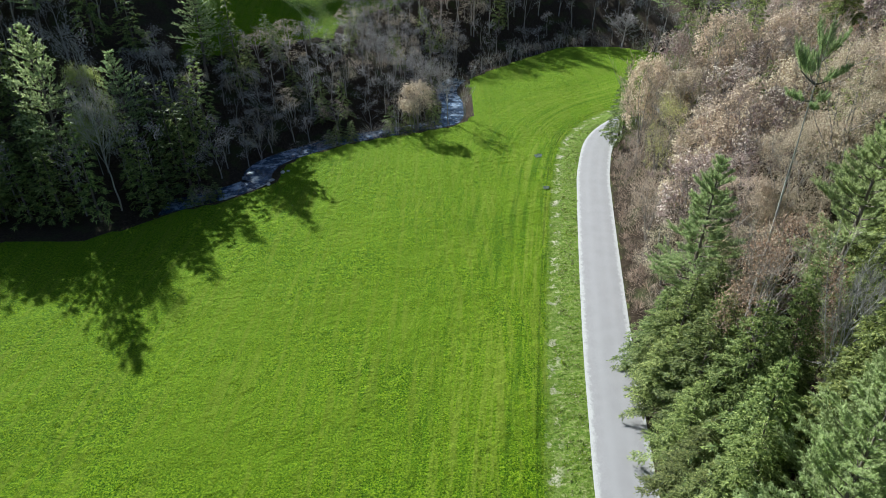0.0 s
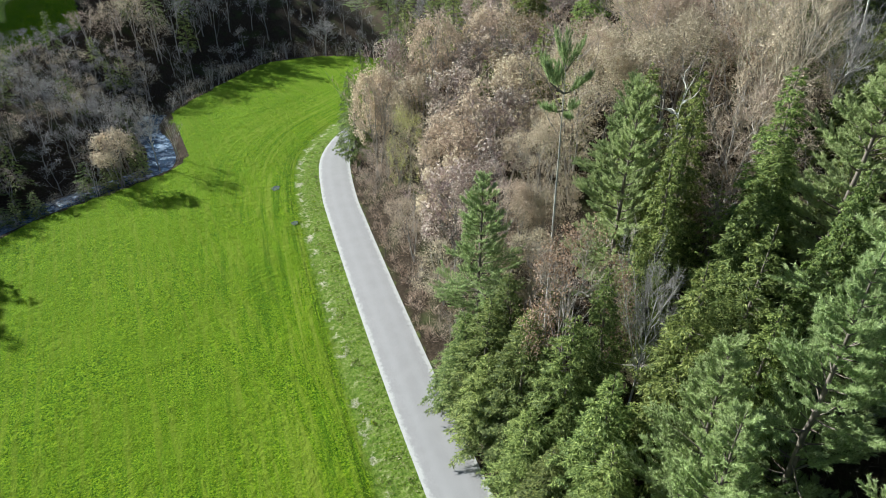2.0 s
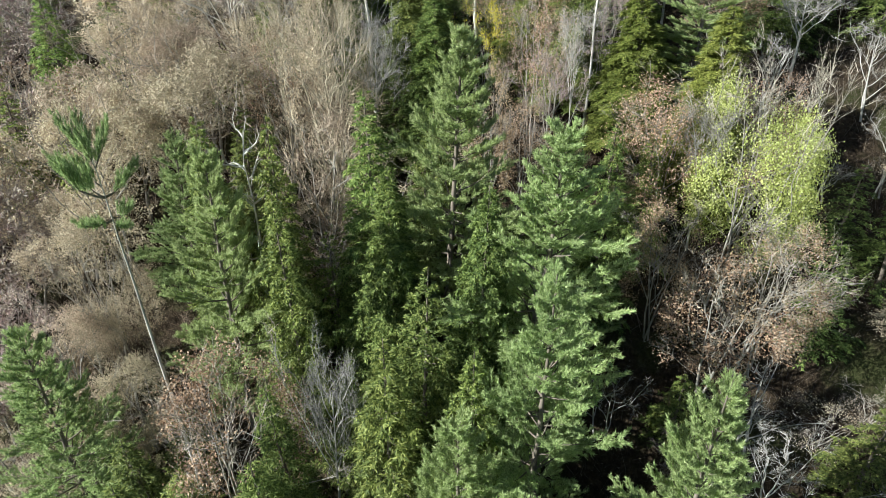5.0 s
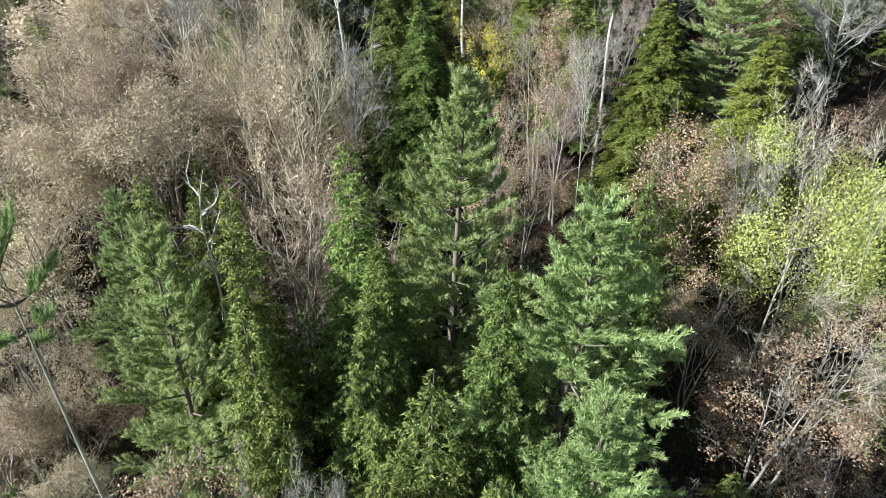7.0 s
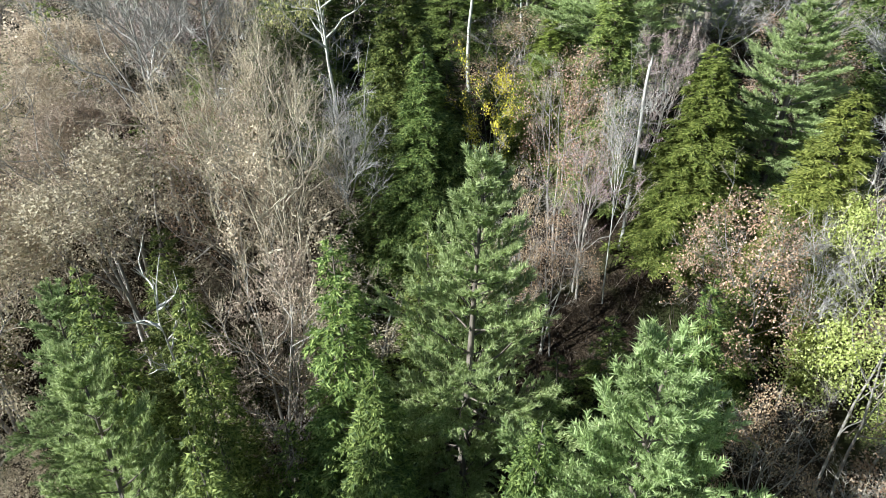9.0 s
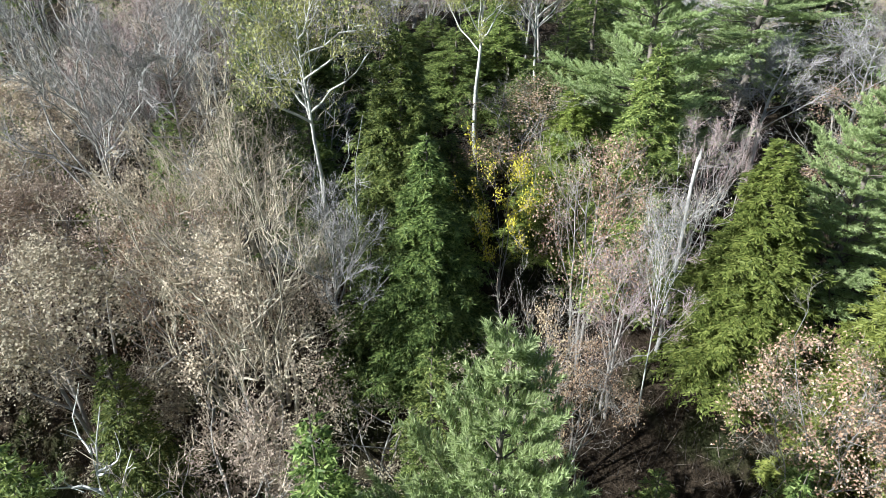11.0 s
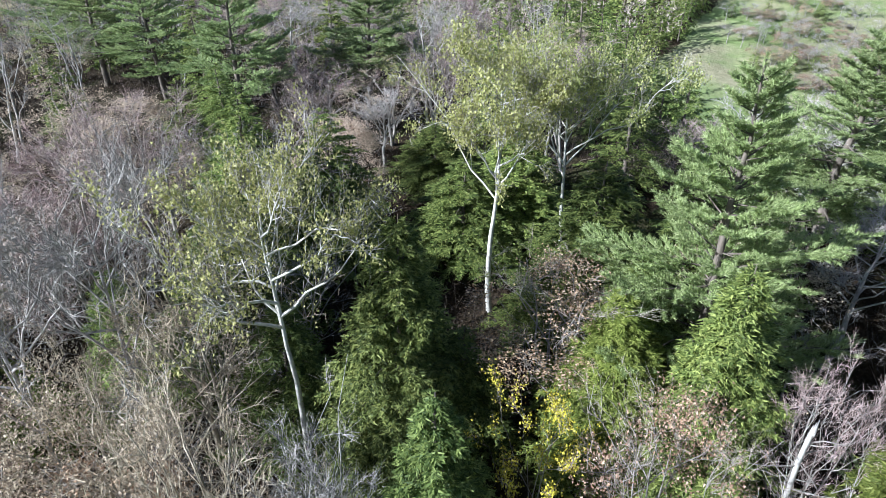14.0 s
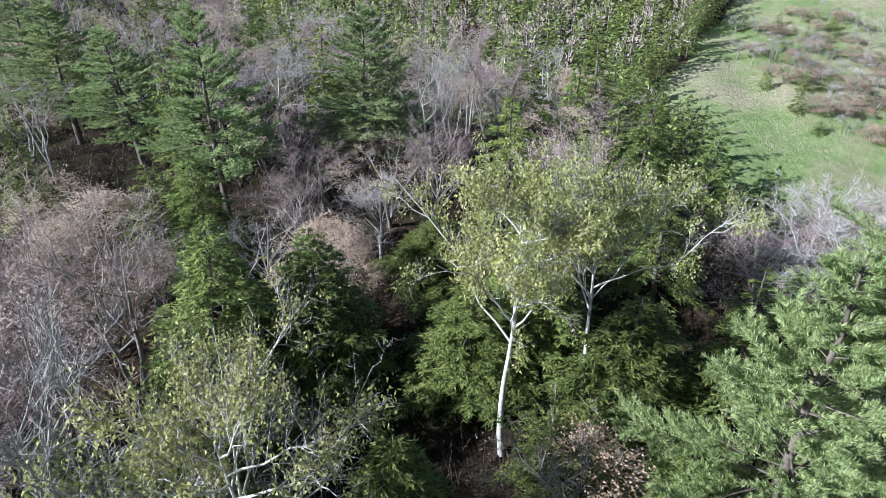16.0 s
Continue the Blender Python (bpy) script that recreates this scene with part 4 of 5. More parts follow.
plant("white_pine", 80.2, 46.3, 44.6, 3.8)
plant("white_pine", 80.2, 64.2, 42.6, 3.6)
plant("white_pine", 82.6, 71.6, 43.6, 3.8)
plant("white_pine", 89.0, 81.0, 42.0, 4.0)
plant("bare_tree", 85.0, 54.6, 40.6, 3.2)
plant("reddish_tree", 79.0, 50.4, 38.6, 3.0)
plant("reddish_tree", 76.4, 47.4, 37.8, 2.8)
plant("bare_tree", 72.6, 42.8, 37.0, 2.4)
plant("tan_tree", 66.0, 43.4, 37.6, 2.4)
plant("hemlock", 69.0, 52.0, 39.2, 1.8)
plant("tan_tree", 65.6, 56.0, 37.6, 3.4)
plant("hemlock", 96.6, 37.8, 38.0, 3.4)
plant("tan_tree", 99.0, 32.6, 37.0, 2.6)
plant("great_pine", 66.4, 18.0, 43.0, 4.2)
plant("reddish_tree", 69.0, 23.0, 37.6, 2.8)
plant("bare_tree", 68.2, 20.6, 39.4, 3.0)
plant("bare_tree", 60.4, 18.2, 38.0, 3.0)
plant("hemlock", 104.0, 26.0, 32.0, 3.0)
plant("hemlock", 111.0, 24.6, 28.6, 3.2)
plant("hemlock", 64.2, 35.6, 36.6, 2.4)
plant("hemlock", 63.8, 28.6, 37.4, 2.6)
plant("hemlock", 60.6, 30.4, 34.6, 2.0)
plant("hemlock", 67.4, 33.4, 38.0, 2.6)
plant("hemlock", 62.6, 45.0, 36.4, 2.2)
plant("hemlock", 70.6, 38.8, 36.0, 2.4)
plant("hemlock", 55.0, 34.0, 33.4, 1.9)
plant("hemlock", 48.2, 36.0, 30.0, 2.0)
plant("young_hemlock", 35.4, 35.8, height=9.5, radius=1.9)
plant("young_hemlock", 37.2, 34.9, height=9.0, radius=1.8)
plant("young_hemlock", 36.2, 39.6, height=8.5, radius=1.8)
# the next four are added, to shade the litter in the gaps
plant("young_hemlock", 41.5, 31.6, height=8.5, radius=1.9)
plant("young_hemlock", 44.2, 32.0, height=9.0, radius=1.9)
plant("young_hemlock", 40.2, 24.6, height=8.0, radius=1.8)
plant("young_hemlock", 42.6, 22.4, height=7.0, radius=1.7)
plant("young_hemlock", 39.6, 34.0, height=9.0, radius=1.9)
plant("hemlock", 95.0, 31.0, height=11.0, radius=3.0)
plant("hemlock", 100.0, 28.5, height=11.0, radius=3.0)
plant("hemlock", 106.0, 30.0, height=12.0, radius=3.2)
plant("hemlock", 112.0, 27.5, height=12.0, radius=3.2)
plant("hemlock", 118.0, 25.6, height=12.0, radius=3.2)
plant("hemlock", 124.0, 24.4, height=12.0, radius=3.2)
plant("hemlock", 92.0, 27.0, height=9.0, radius=2.6)
plant("bare_tree", 62.0, 13.5, height=8.5, radius=2.8)
plant("reddish_tree", 65.5, 10.0, height=8.0, radius=2.6)
plant("hemlock", 70.0, 13.5, height=9.0, radius=2.6)
plant("bare_tree", 63.5, 6.5, height=9.0, radius=2.8)
plant("reddish_tree", 71.0, 19.6, height=7.0, radius=2.4)
plant("hemlock", 60.5, 10.0, height=9.0, radius=2.5)
plant("copper_tree", 57.5, 14.0, height=7.5, radius=2.5)
plant("bare_tree", 56.0, 8.5, height=8.0, radius=2.6)
plant("hemlock", 66.5, 3.5, height=10.0, radius=2.6)
plant("hemlock", 56.0, 46.0, height=9.0, radius=2.2)
plant("hemlock", 55.0, 50.4, height=8.5, radius=2.2)
plant("small_bare_tree", 54.4, 43.8, height=8.0, radius=2.6)
plant("small_bare_tree", 57.0, 42.0, height=8.0, radius=2.6)
plant("small_bare_tree", 50.6, 44.4, height=8.0, radius=2.8)
plant("small_bare_tree", 63.0, 48.6, height=8.0, radius=2.6)
plant("small_bare_tree", 67.0, 47.0, height=7.5, radius=2.6)
plant("reddish_tree", 70.4, 46.6, height=7.5, radius=2.6)
plant("hemlock", 98.0, 23.0, 34.0, 2.8)
plant("hemlock", 104.0, 21.5, 32.6, 2.8)
plant("hemlock", 101.5, 25.4, 34.0, 2.8)
plant("hemlock", 110.0, 20.0, 30.6, 2.8)
plant("hemlock", 90.0, 22.0, height=10.0, radius=2.8)
plant("hemlock", 116.0, 18.6, height=12.0, radius=3.0)
plant("hemlock", 94.0, 18.6, height=9.0, radius=2.6)
plant("hemlock", 122.0, 17.0, height=12.0, radius=3.0)
plant("hemlock", 130.0, 15.6, height=12.0, radius=3.0)
# the next three are added up-sun of the gap at (59.4, 39.4), to shade it
plant("hemlock", 57.0, 44.8, height=11.0, radius=2.6)
plant("hemlock", 60.4, 46.2, height=11.5, radius=2.6)
plant("hemlock", 54.2, 41.4, height=9.0, radius=2.3)
plant("hemlock", 62.6, 42.4, height=9.0, radius=2.4)
plant("hemlock", 100.9, 19.4, 28.5, 2.8)
plant("hemlock", 100.0, 15.6, 28.5, 2.8)
plant("hemlock", 99.0, 12.0, 27.5, 2.6)
plant("hemlock", 104.5, 13.4, 27.5, 2.6)
plant("hemlock", 97.6, 8.4, 27.0, 2.6)
plant("hemlock", 103.0, 8.8, 26.5, 2.6)
plant("bare_tree", 79.6, 17.6, 36.2, 2.6)
plant("bare_tree", 79.4, 14.0, 36.4, 2.6)
plant("reddish_tree", 76.6, 20.6, 35.0, 2.4)
# beside the road
plant("hemlock", 20.6, 43.0, 13.0, 2.6)
plant("hemlock", 20.3, 38.0, 15.0, 2.6)
plant("hemlock", 22.0, 34.4, 17.2, 2.5)
plant("hemlock", 25.2, 34.6, 20.0, 1.9)
plant("great_pine", 23.2, 23.8, 22.2, 3.4)
plant("great_pine", 20.5, 20.9, 21.8, 3.6)
plant("great_pine", 19.6, 15.6, 20.4, 3.4)
plant("hemlock", 26.6, 24.4, 23.0, 2.2)
plant("great_pine", 25.2, 13.8, 25.6, 3.2, label="white pine with pale bare inner limbs")
plant("hemlock", 21.0, 29.6, 16.6, 2.6)
plant("hemlock", 19.6, 26.0, 14.2, 2.4)
plant("hemlock", 18.6, 31.0, height=9.0, radius=2.2)
plant("hemlock", 19.2, 35.0, height=8.6, radius=2.2)
plant("hemlock", 19.8, 40.4, height=9.5, radius=2.3)
plant("hemlock", 20.4, 45.6, height=9.8, radius=2.3)
plant("hemlock", 18.0, 28.0, height=8.4, radius=2.0)
plant("hemlock", 22.6, 39.8, height=11.0, radius=2.3)
plant("hemlock", 23.4, 43.6, height=11.5, radius=2.3)
plant("hemlock", 31.4, 106.0, 13.8, 2.6)
plant("hemlock", 30.2, 100.4, 13.0, 2.8)
plant("hemlock", 35.0, 108.4, 16.6, 2.8)
plant("hemlock", 41.0, 108.0, 24.0, 3.2)
plant("tan_tree", 38.4, 87.6, 25.2, 3.6)
plant("mauve_tree", 34.3, 94.6, 21.4, 3.4)
plant("tan_tree", 30.0, 90.2, 18.8, 3.0)
plant("fading_tree", 28.9, 77.0, 17.8, 2.2, label="small tree with fading yellow-green leaves")
plant("mauve_tree", 36.6, 78.8, 20.6, 3.4)
plant("tan_tree", 39.2, 68.2, 24.0, 3.4)
plant("copper_tree", 43.0, 74.2, 27.4, 3.6)
plant("hemlock", 39.6, 99.0, 25.0, 2.8)
plant("tan_tree", 33.6, 83.8, 18.6, 3.2)
plant("tan_tree", 31.6, 71.0, 17.6, 3.2)
plant("mauve_tree", 33.8, 63.0, 22.4, 3.2)
plant("mauve_tree", 29.2, 57.6, 18.0, 3.0)
plant("tan_tree", 28.4, 65.2, 15.4, 2.8)
plant("tan_tree", 32.6, 52.6, 22.6, 2.8)
plant("hemlock", 45.5, 114.0, height=15.0, radius=3.0)
plant("hemlock", 51.0, 119.0, height=15.0, radius=3.0)
plant("hemlock", 57.5, 124.0, height=15.0, radius=3.0)
plant("hemlock", 63.0, 130.0, height=16.0, radius=3.0)
plant("hemlock", 46.0, 96.0, height=14.0, radius=2.8)
plant("hemlock", 51.0, 84.0, height=15.0, radius=2.8)
plant("hemlock", 53.0, 101.0, height=15.0, radius=3.0)
plant("hemlock", 47.0, 107.0, height=16.0, radius=3.0)
plant("hemlock", 56.0, 92.0, height=15.0, radius=3.0)
plant("hemlock", 50.0, 70.0, height=14.0, radius=2.6)
# over the river
plant("wood_pine", -51.5, 81.0, 24.4, 4.2)
plant("wood_pine", -46.2, 90.4, 19.0, 3.4)
plant("lime_tree", -49.0, 84.6, 19.6, 2.8, label="yellow-leaved tree on the shaded river bank")
plant("bare_tree", -44.8, 78.4, 17.6, 2.6)
plant("wood_pine", -41.0, 110.0, 24.0, 4.0)
plant("wood_hemlock", -36.0, 112.0, 23.0, 3.2)
plant("bare_tree", 1.2, 114.2, 10.8, 2.2)
plant("tan_tree", -4.6, 109.4, 9.0, 2.6)
plant("small_bare_tree", 4.4, 115.6, 8.2, 1.8)
plant("small_bare_tree", -8.0, 107.6, 6.0, 1.6)
plant("bare_tree", 47.5, 169.5, 8.8, 4.4)


def scatter(x0, x1, y0, y1, gap, count, seed, wanted, choose, clear=0.62):
    """Trees at random in the gaps between those that already stand."""
    rng = np.random.RandomState(seed)
    xs, ys = rng.uniform(x0, x1, count), rng.uniform(y0, y1, count)
    z, d, e, field, meadow = land(xs, ys)
    held = np.array(standing)
    for i in range(count):
        if not wanted(xs[i], ys[i], d[i], e[i], meadow[i]):
            continue
        if np.any((xs[i] - held[:, 0]) ** 2 + (ys[i] - held[:, 1]) ** 2 < np.maximum(gap, clear * held[:, 2] + 0.9) ** 2):
            continue
        kind, h, r = choose(rng, xs[i], ys[i], d[i], e[i])
        plant(kind, xs[i], ys[i], height=h, radius=r)
        held = np.vstack([held, standing[-1]])


GAPS = ((37.0, 17.6, 2.8), (35.6, 14.6, 1.6), (48.4, 29.0, 2.0), (59.4, 39.4, 4.4), (56.6, 35.4, 2.2), (64.4, 39.6, 3.0), (51.4, 29.4, 2.6), (49.6, 27.6, 2.0), (46.0, 23.4, 2.4), (40.6, 14.6, 2.2), (61.0, 27.4, 2.0))


def hillside(x, y, d, e, meadow):
    return d > 5.2 and e < 0 and meadow < -3 and d < 104 and y > max(0.0, 12 - 0.3 * x) and y < 128 and not (x > 73 and y < 27) and not any((x - a) ** 2 + (y - b) ** 2 < r * r for a, b, r in GAPS)


def hillside_kind(rng, x, y, d, e):
    u = rng.rand()
    if d < 9.5 and y < 47:
        return "hemlock", rng.uniform(7, 11) + 0.3 * d, rng.uniform(1.9, 2.5)
    if d < 8:
        return "young_hardwood", rng.uniform(6, 9), rng.uniform(2, 2.8)
    if x > 43 and x < 60 and 33 < y < 58:
        return ("small_bare_tree", rng.uniform(6, 9), 2.6) if u < 0.22 else ("copper_tree", rng.uniform(6, 9), 2.4) if u < 0.44 else ("young_hemlock", rng.uniform(5, 8), 1.9) if u < 0.62 else ("young_hardwood", rng.uniform(5, 9), 2.5)
    if y > 46 and x < 56:
        return ("tan_tree" if y < 90 else "young_hardwood", rng.uniform(8, 13), rng.uniform(2.4, 3.8)) if u < 0.38 else ("mauve_tree", rng.uniform(8, 13), rng.uniform(2.4, 3.4)) if u < 0.66 else ("copper_tree", rng.uniform(8, 11), 2.6) if u < 0.82 else ("young_hemlock", rng.uniform(10, 14), 2.4)
    if x < 42:
        return ("young_hemlock", rng.uniform(6, 10), rng.uniform(1.6, 2.2)) if u < 0.5 else ("young_hardwood", rng.uniform(4, 7), 1.9) if u < 0.75 else ("small_bare_tree", rng.uniform(4, 7), 1.8)
    if x < 60:
        return ("small_bare_tree", rng.uniform(4, 7), 2.0) if u < 0.3 else ("shrub", rng.uniform(2.5, 4.5), 1.8) if u < 0.5 else ("young_hemlock", rng.uniform(5, 8), 1.7) if u < 0.75 else ("young_hardwood", rng.uniform(5, 8), 2.2)
    if y > 100:
        return ("wood_hardwood", rng.uniform(8, 12), 2.8) if u < 0.6 else ("wood_hemlock", rng.uniform(8, 13), 2.4)
    return ("small_bare_tree", rng.uniform(7, 11), 2.8) if u < 0.17 else ("reddish_tree", rng.uniform(6, 10), 2.6) if u < 0.38 else ("young_hardwood", rng.uniform(6, 10), 2.6) if u < 0.6 else ("young_hemlock" if x < 80 else "wood_hemlock", rng.uniform(6, 10), 2.2)


scatter(14, 128, -2, 45, 2.9, 900, 5, hillside, hillside_kind)
scatter(14, 128, 45, 128, 3.6, 1500, 6, hillside, hillside_kind)


scatter(24, 48, 1, 13, 2.6, 200, 78, lambda x, y, d, e, m: d > 5.5, lambda rng, x, y, d, e: ("shrub", rng.uniform(2.5, 4), 2.0) if rng.rand() < 0.5 else ("young_hemlock", rng.uniform(5, 8), 1.8) if rng.rand() < 0.4 else ("young_hardwood", rng.uniform(4, 6), 2.0))


def road_bank(x, y, d, e, meadow):
    return 3.6 < d < 11 and e < 0 and y < 112


scatter(16, 50, 20, 114, 1.8, 800, 21, road_bank, lambda rng, x, y, d, e: ("shrub", rng.uniform(1.6, 3.4) + 0.55 * (d - 3.6), rng.uniform(1.2, 1.9)), 0.35)


def river_side(x, y, d, e, meadow):
    return (6.2 if x > -41 else 2.5) < e < 70 and d < -3 and meadow < -4 and abs(x) < 0.78 * y + 4


def river_side_kind(rng, x, y, d, e):
    u = rng.rand()
    if e < 11:
        return ("shrub", rng.uniform(2, 4.5), 1.9) if u < 0.4 else ("wood_hardwood", rng.uniform(6, 9), 2.4)
    if -48 < x < -6 and e > 11:
        return ("wood_hardwood", rng.uniform(5.5, 8), 2.4) if u < 0.6 else ("small_bare_tree", rng.uniform(6, 9), 2.2) if u < 0.85 else ("young_hardwood", rng.uniform(5, 8), 2.2)
    if -44 < x < 10 and e > 14:
        return ("young_hardwood", rng.uniform(9, 13), 2.8) if u < 0.55 else ("wood_hardwood", rng.uniform(9, 13), 3.0) if u < 0.92 else ("wood_hemlock", rng.uniform(9, 14), 2.8)
    return ("wood_hardwood", rng.uniform(10, 15), 3.2) if u < 0.55 else ("wood_hemlock", rng.uniform(11, 18), 3.2) if u < 0.9 else ("wood_pine", rng.uniform(14, 19), 3.8)


scatter(-78, -37, 58, 112, 2.7, 900, 76, lambda x, y, d, e, m: 3 < e < 15 and d < -3, lambda rng, x, y, d, e: ("wood_hemlock", rng.uniform(10, 16), 2.8) if rng.rand() < 0.7 else ("wood_hardwood", rng.uniform(9, 13), 2.8))
scatter(-50, 4, 84, 160, 2.3, 1500, 77, lambda x, y, d, e, m: 6 < e < 27 and d < -3 and m < -0.5, lambda rng, x, y, d, e: ("wood_hardwood", rng.uniform(5, 8), 2.4) if rng.rand() < 0.7 else ("wood_hemlock", rng.uniform(5, 8), 2.0) if rng.rand() < 0.5 else ("young_hardwood", rng.uniform(5, 7), 2.2), 0.45)
scatter(-84, 76, 60, 185, 3.5, 2400, 9, river_side, river_side_kind)


scatter(-36, 6, 76, 124, 1.5, 1500, 75, lambda x, y, d, e, m: 0.6 < e < 4.6 and (-36.6 < x < -33 or -24.5 < x < -1), lambda rng, x, y, d, e: ("shrub", rng.uniform(2, 3.4), 1.5) if rng.rand() < 0.6 else ("wood_hemlock", rng.uniform(3, 5), 1.4), 0.3)


def meadow_shrub(rng, x, y, d, e):
    u = rng.rand()
    return ("copper_tree", rng.uniform(2.5, 4.5), rng.uniform(2.0, 3.0)) if u < 0.4 else ("wood_hemlock", rng.uniform(3, 6), rng.uniform(1.5, 2.2)) if u < 0.6 else ("wood_hardwood", rng.uniform(4, 6), rng.uniform(2.0, 2.8))


scatter(165, 260, -55, 4, 2.6, 420, 71, lambda x, y, d, e, m: m > 2 and ((x - 206) / 40) ** 2 + ((y + 22) / 20) ** 2 < 1 + 0.5 * waves(x, y, 18, 72), meadow_shrub)
scatter(130, 275, -6, 30, 3.6, 900, 74, lambda x, y, d, e, m: -5 < m < -0.5, lambda rng, x, y, d, e: ("wood_hemlock", rng.uniform(10, 16), 2.6))
scatter(6, 66, 118, 176, 1.7, 2400, 73, lambda x, y, d, e, m: -0.7 < e < 3.0 and d < -4 and y > 134, lambda rng, x, y, d, e: ("small_bare_tree", rng.uniform(3, 6), 1.6) if rng.rand() < 0.6 else ("shrub", rng.uniform(2, 4), 1.5), 0.3)


def far_wood(x0, x1, y0, y1, gap, seed, wanted, name, label):
    """Distant woods as one mesh: small conifers and leafless trees of some dozens of coarse sprays each."""
    rng = np.random.RandomState(seed)
    green, grey = Buf(), Buf()
    gx, gy = np.meshgrid(np.arange(x0, x1, gap), np.arange(y0, y1, gap))
    xs = gx.ravel() + rng.uniform(-0.45, 0.45, gx.size) * gap
    ys = gy.ravel() + rng.uniform(-0.45, 0.45, gx.size) * gap
    z, d, e, field, meadow = land(xs, ys)
    for i in range(len(xs)):
        if not wanted(xs[i], ys[i], d[i], e[i], meadow[i]):
            continue
        base = np.array([xs[i], ys[i], z[i]])
        if rng.rand() < 0.62:
            high, wide, k = rng.uniform(9, 17), rng.uniform(2.2, 3.2), 110
            h = 1 - (1 - rng.rand(k)) ** 0.75
            r = wide * (1 - h) ** 0.8 * rng.uniform(0.4, 1.0, k)
            a = rng.uniform(0, 6.28, k)
            at = base + np.stack([np.cos(a) * r * 0.5, np.sin(a) * r * 0.5, 0.06 * high + 0.94 * high * h], 1)
            green.blades(at, np.stack([np.cos(a), np.sin(a), -0.35 + 0.8 * h], 1), 0.6 * r + 0.45, rng.uniform(0.5, 1.0, k), rng, (0, 0, 1))
        else:
            high, wide, k = rng.uniform(9, 13), rng.uniform(2.4, 3.4), 110
            v = rng.normal(size=(k, 3))
            v = v / np.linalg.norm(v, axis=1, keepdims=True) * rng.uniform(0.3, 1, (k, 1)) ** 0.5
            grey.tube([base, base + (0.1, 0, 0.5 * high), base + (0.2, 0.1, 0.85 * high)], (0.14, 0.1, 0.03), 3)
            at = base + (0, 0, high * 0.6) + v * (wide * 0.85, wide * 0.85, high * 0.38)
            grey.blades(at, v + (0, 0, 0.5), rng.uniform(0.7, 1.4, k), rng.uniform(0.12, 0.3, k), rng)
    wood = tagged(new(name), label, "woodland", kind="stuff")
    part("conifer_crown", green, M_HEMLOCK, wood)
    part("hardwood_crown", grey, M_TWIG, wood)


scatter(36, 150, 122, 214, 4.6, 1300, 44, lambda x, y, d, e, m: 2.8 < d < 44 and e < 0, lambda rng, x, y, d, e: ("wood_hemlock", rng.uniform(11, 16), 3.0) if rng.rand() < 0.5 else ("wood_hardwood", rng.uniform(9, 12), 3.0))

scatter(50, 110, 158, 290, 4.2, 900, 45, lambda x, y, d, e, m: e < 1 and d < -2 and y > 172, lambda rng, x, y, d, e: ("wood_hemlock", rng.uniform(9, 15), 3.0) if rng.rand() < 0.5 else ("wood_hardwood", rng.uniform(8, 12), 3.0))
# ridge hemlocks, mostly out of view, added so their shadows darken the river slope
scatter(-190, 40, 80, 260, 6.0, 1500, 46, lambda x, y, d, e, m: 38 < e < 78 and m < -3 and abs(x + 10) < 0.95 * y and not -78 < x < -2, lambda rng, x, y, d, e: ("wood_hemlock", rng.uniform(12, 17), 3.8))

far_wood(75, 340, -70, 330, 5.4, 31, lambda x, y, d, e, m: d > 103 and x < 300 and e < 0 and m < -2.0 and -0.45 * (x - 42) < y - 31 < 1.25 * (x - 42), "far_woodland", "distant mixed woods of dark conifers and leafless hardwoods")
far_wood(-190, 190, 100, 330, 7.0, 33, lambda x, y, d, e, m: e > 68 and d < -3 and m < -3 and abs(x + 10) < 0.8 * y, "upland_woodland", "distant mixed woods on the upland over the river")


def build_brush():
    """Low brush on the wooded hillside: thin grey-brown stems and a few dry leaves."""
    rng = np.random.RandomState(61)
    b = Buf()
    n = 60000
    x, y = rng.uniform(16, 96, n), rng.uniform(2, 120, n)
    z, d, e, field, meadow = land(x, y)
    keep = (d > 3.4) & (d < 74) & (e < 0) & (waves(x, y, 7, 40) > -0.35)
    at = np.stack([x, y, z], 1)[keep]
    k = len(at)
    b.blades(at, rng.normal(size=(k, 3)) * 0.55 + (0, 0, 1.0), rng.uniform(0.8, 2.2, k), rng.uniform(0.02, 0.05, k), rng)
    up = at + rng.normal(size=(k, 3)) * (0.5, 0.5, 0.3) + (0, 0, 1.0)
    b.blades(up, rng.normal(size=(k, 3)), rng.uniform(0.1, 0.24, k), rng.uniform(0.06, 0.12, k), rng)
    tagged(new("underbrush", b.mesh("underbrush", M_BRUSH)), "thin grey-brown brush and dry leaves under the trees", "brush", kind="stuff")


build_brush()


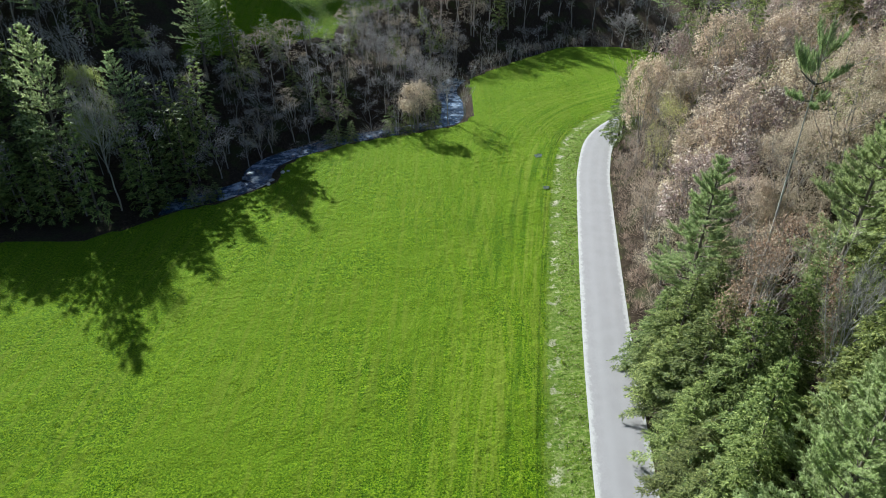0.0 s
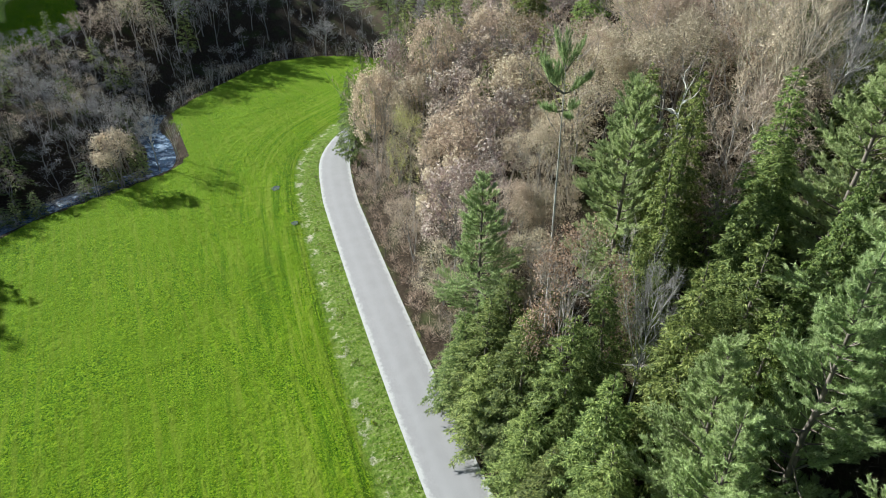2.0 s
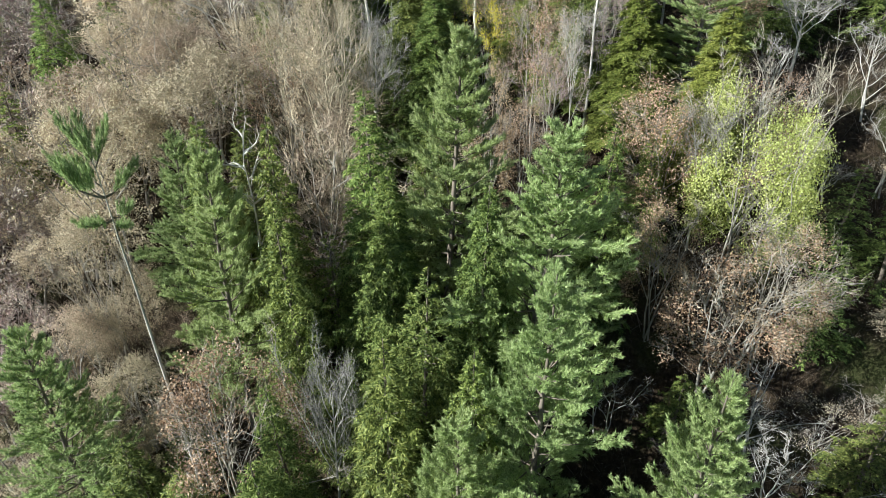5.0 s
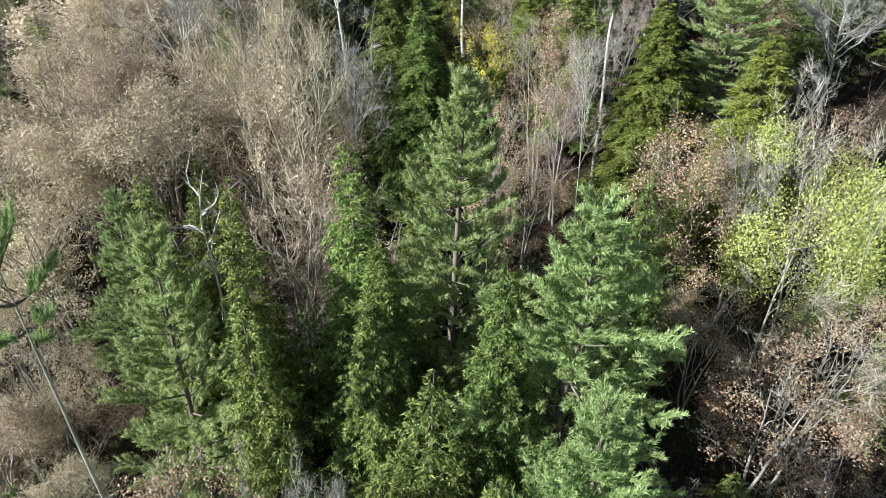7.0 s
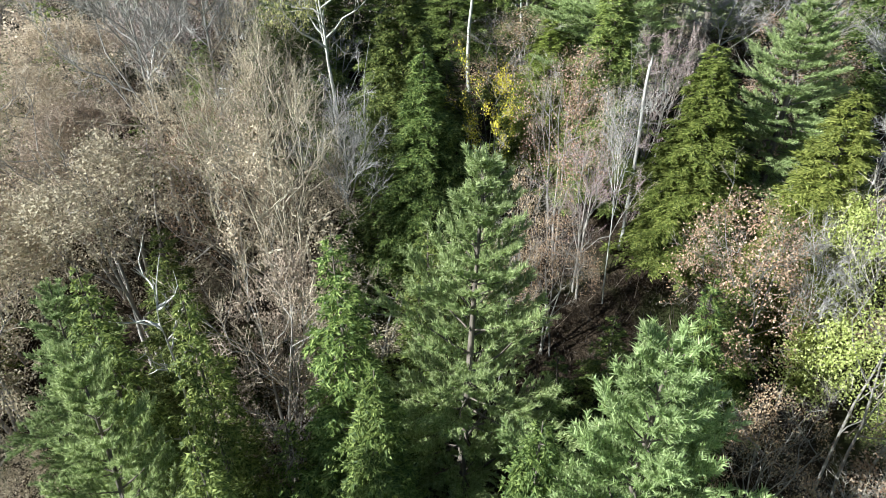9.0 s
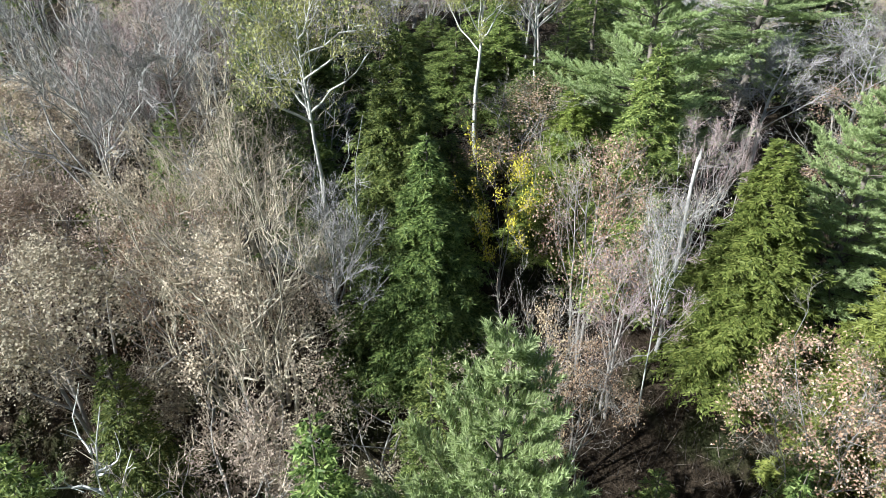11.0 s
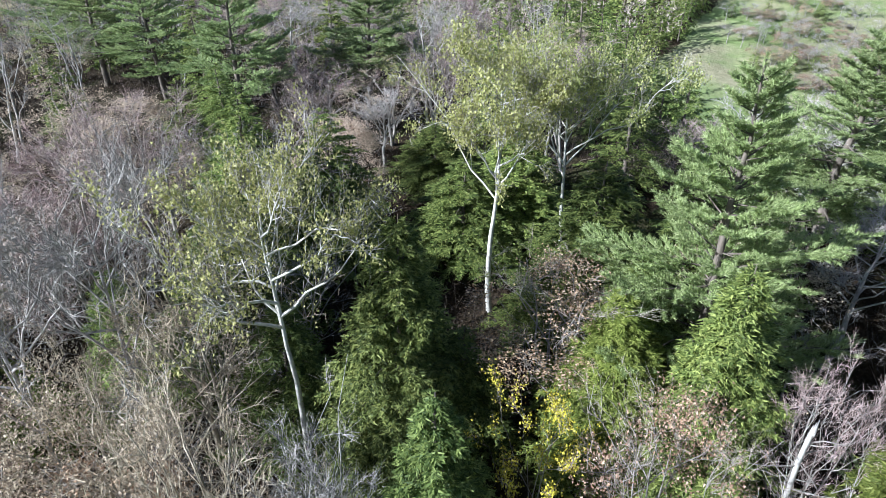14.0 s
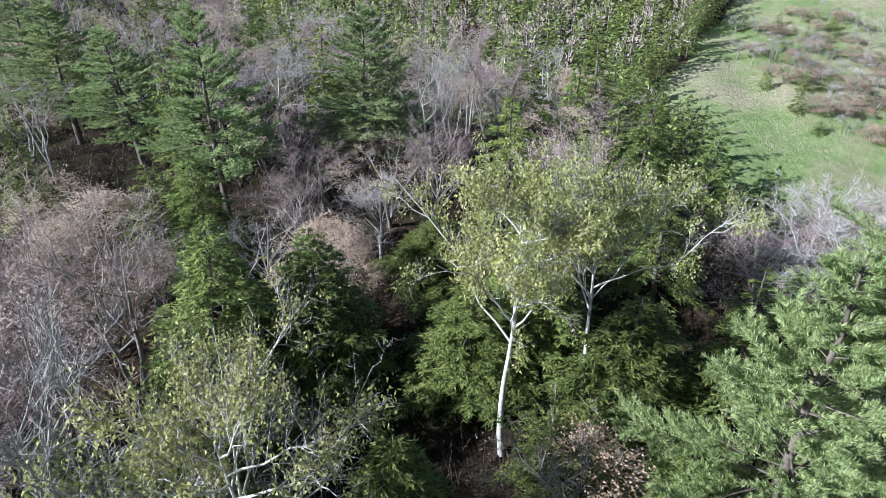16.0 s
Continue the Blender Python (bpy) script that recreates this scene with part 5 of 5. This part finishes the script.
def build_saplings():
    """Clumps of tan saplings along the foot of the hill and between the hardwoods."""
    rng = np.random.RandomState(62)
    n = 2800
    x, y = rng.uniform(16, 60, n), rng.uniform(30, 118, n)
    z, d, e, field, meadow = land(x, y)
    keep = (d > 2.9) & (d < 34) & (e < 0) & ((y > 46) | (d < 5))
    keep &= (d < 8) | (rng.rand(n) < 0.15)
    x, y, z, d = x[keep], y[keep], z[keep], d[keep]
    k = 46
    c = np.repeat(np.stack([x, y, z], 1), k, 0)
    size = np.repeat(np.clip(0.4 * (d - 2.0), 0.45, 1.0) * rng.uniform(0.7, 1.3, len(x)), k)[:, None]
    v = rng.normal(size=(len(c), 3))
    v[:, 2] = np.abs(v[:, 2])
    v /= np.linalg.norm(v, axis=1, keepdims=True)
    b = Buf()
    b.blades(c + v * size * (1.1, 1.1, 2.2) * rng.uniform(0.2, 0.75, (len(c), 1)), v + (0, 0, 0.5), 0.3 + 0.7 * size[:, 0] * rng.uniform(0.4, 1.0, len(c)), rng.uniform(0.02, 0.06, len(c)), rng)
    tagged(new("saplings", b.mesh("saplings", M_TANTWIG)), "low tan saplings and brush along the foot of the hill", "brush", kind="stuff")


build_saplings()


def uneven_stone(seed, size):
    rng = np.random.RandomState(seed)
    bm = bmesh.new()
    bmesh.ops.create_icosphere(bm, subdivisions=2, radius=size)
    for v in bm.verts:
        v.co *= 1 + 0.22 * noise.noise(v.co * (1.7 / size) + Vector((seed, 0, 0)))
        v.co.z *= 0.55
    me = bpy.data.meshes.new("bank_stone")
    bm.to_mesh(me)
    bm.free()
    me.materials.append(M_STONE)
    return me


M_STONE = bark_material("pale_stone", (0.3, 0.29, 0.27), (0.55, 0.53, 0.5), 2.2, (1, 1, 1))
stone_rng = np.random.RandomState(12)
stone_meshes = [uneven_stone(k, r) for k, r in enumerate((0.5, 0.36, 0.28))]
for k in range(22):
    t = stone_rng.uniform(0, 1)
    x, y = -31.5 + 6.6 * t + stone_rng.normal(0, 0.4), 82.6 + 8.6 * t + stone_rng.normal(0, 0.5)
    ob = tagged(new("bank_stone", stone_meshes[k % 3]), "pale worn stone on the river bank", "stone", "stones on the river bank")
    ob.matrix_basis = pose(x, y, ground_z(x, y) + 0.05, 0, 0, stone_rng.uniform(0, 360))


def marker_post(x, y):
    """A weathered post at the edge of the road, with a slanted top."""
    thing = tagged(new("marker_post"), "short weathered dark wooden post at the road's edge", "post")
    z = ground_z(x, y)
    for name, pts, rad, material in (("stake", [(0, 0, -0.2), (0.02, 0, 0.6), (0.04, 0.01, 1.15)], (0.075, 0.07, 0.065), M_BARK), ("cap", [(0.04, 0.01, 1.14), (0.045, 0.01, 1.2), (0.05, 0.012, 1.24)], (0.085, 0.085, 0.03), M_GREYBARK)):
        b = Buf()
        b.tube(pts, rad, 7)
        part(name, b, material, thing)
    thing.matrix_basis = pose(x, y, z, 0, 4, 20)


marker_post(23.4, 72.0)


def puddle_material():
    n = Nodes("puddle_water")
    col = n.ramp(n.noise(2.5, 3.0), (0.4, (0.05, 0.06, 0.05)), (0.65, (0.1, 0.13, 0.06)))
    return n.done(n.add("BsdfPrincipled", Base_Color=col, Roughness=0.25, Normal=n.bump(n.noise(3.0), 0.3, 0.1)).outputs[0])


M_PUDDLE = puddle_material()


def puddle(x, y, size):
    b = Buf()
    a = np.linspace(0, 2 * math.pi, 40, endpoint=False)
    r = size * (1 + 0.25 * np.sin(2 * a + 1) + 0.12 * np.sin(5 * a))
    z = max(ground_z(x + 0.5 * i, y + 0.5 * j) for i in (-1, 0, 1) for j in (-1, 0, 1)) + 0.03
    v = np.vstack([[(x, y, z)], np.stack([x + r * np.cos(a), y + 1.7 * r * np.sin(a), np.full(40, z)], 1)])
    b.put(v, [(0, 1 + i, 1 + (i + 1) % 40) for i in range(40)])
    tagged(new("puddle", b.mesh("puddle", M_PUDDLE)), "small dark puddle in a wet rut of the field", "puddle", kind="structure")


puddle(16.0, 97.4, 0.55)
puddle(15.6, 85.4, 0.4)
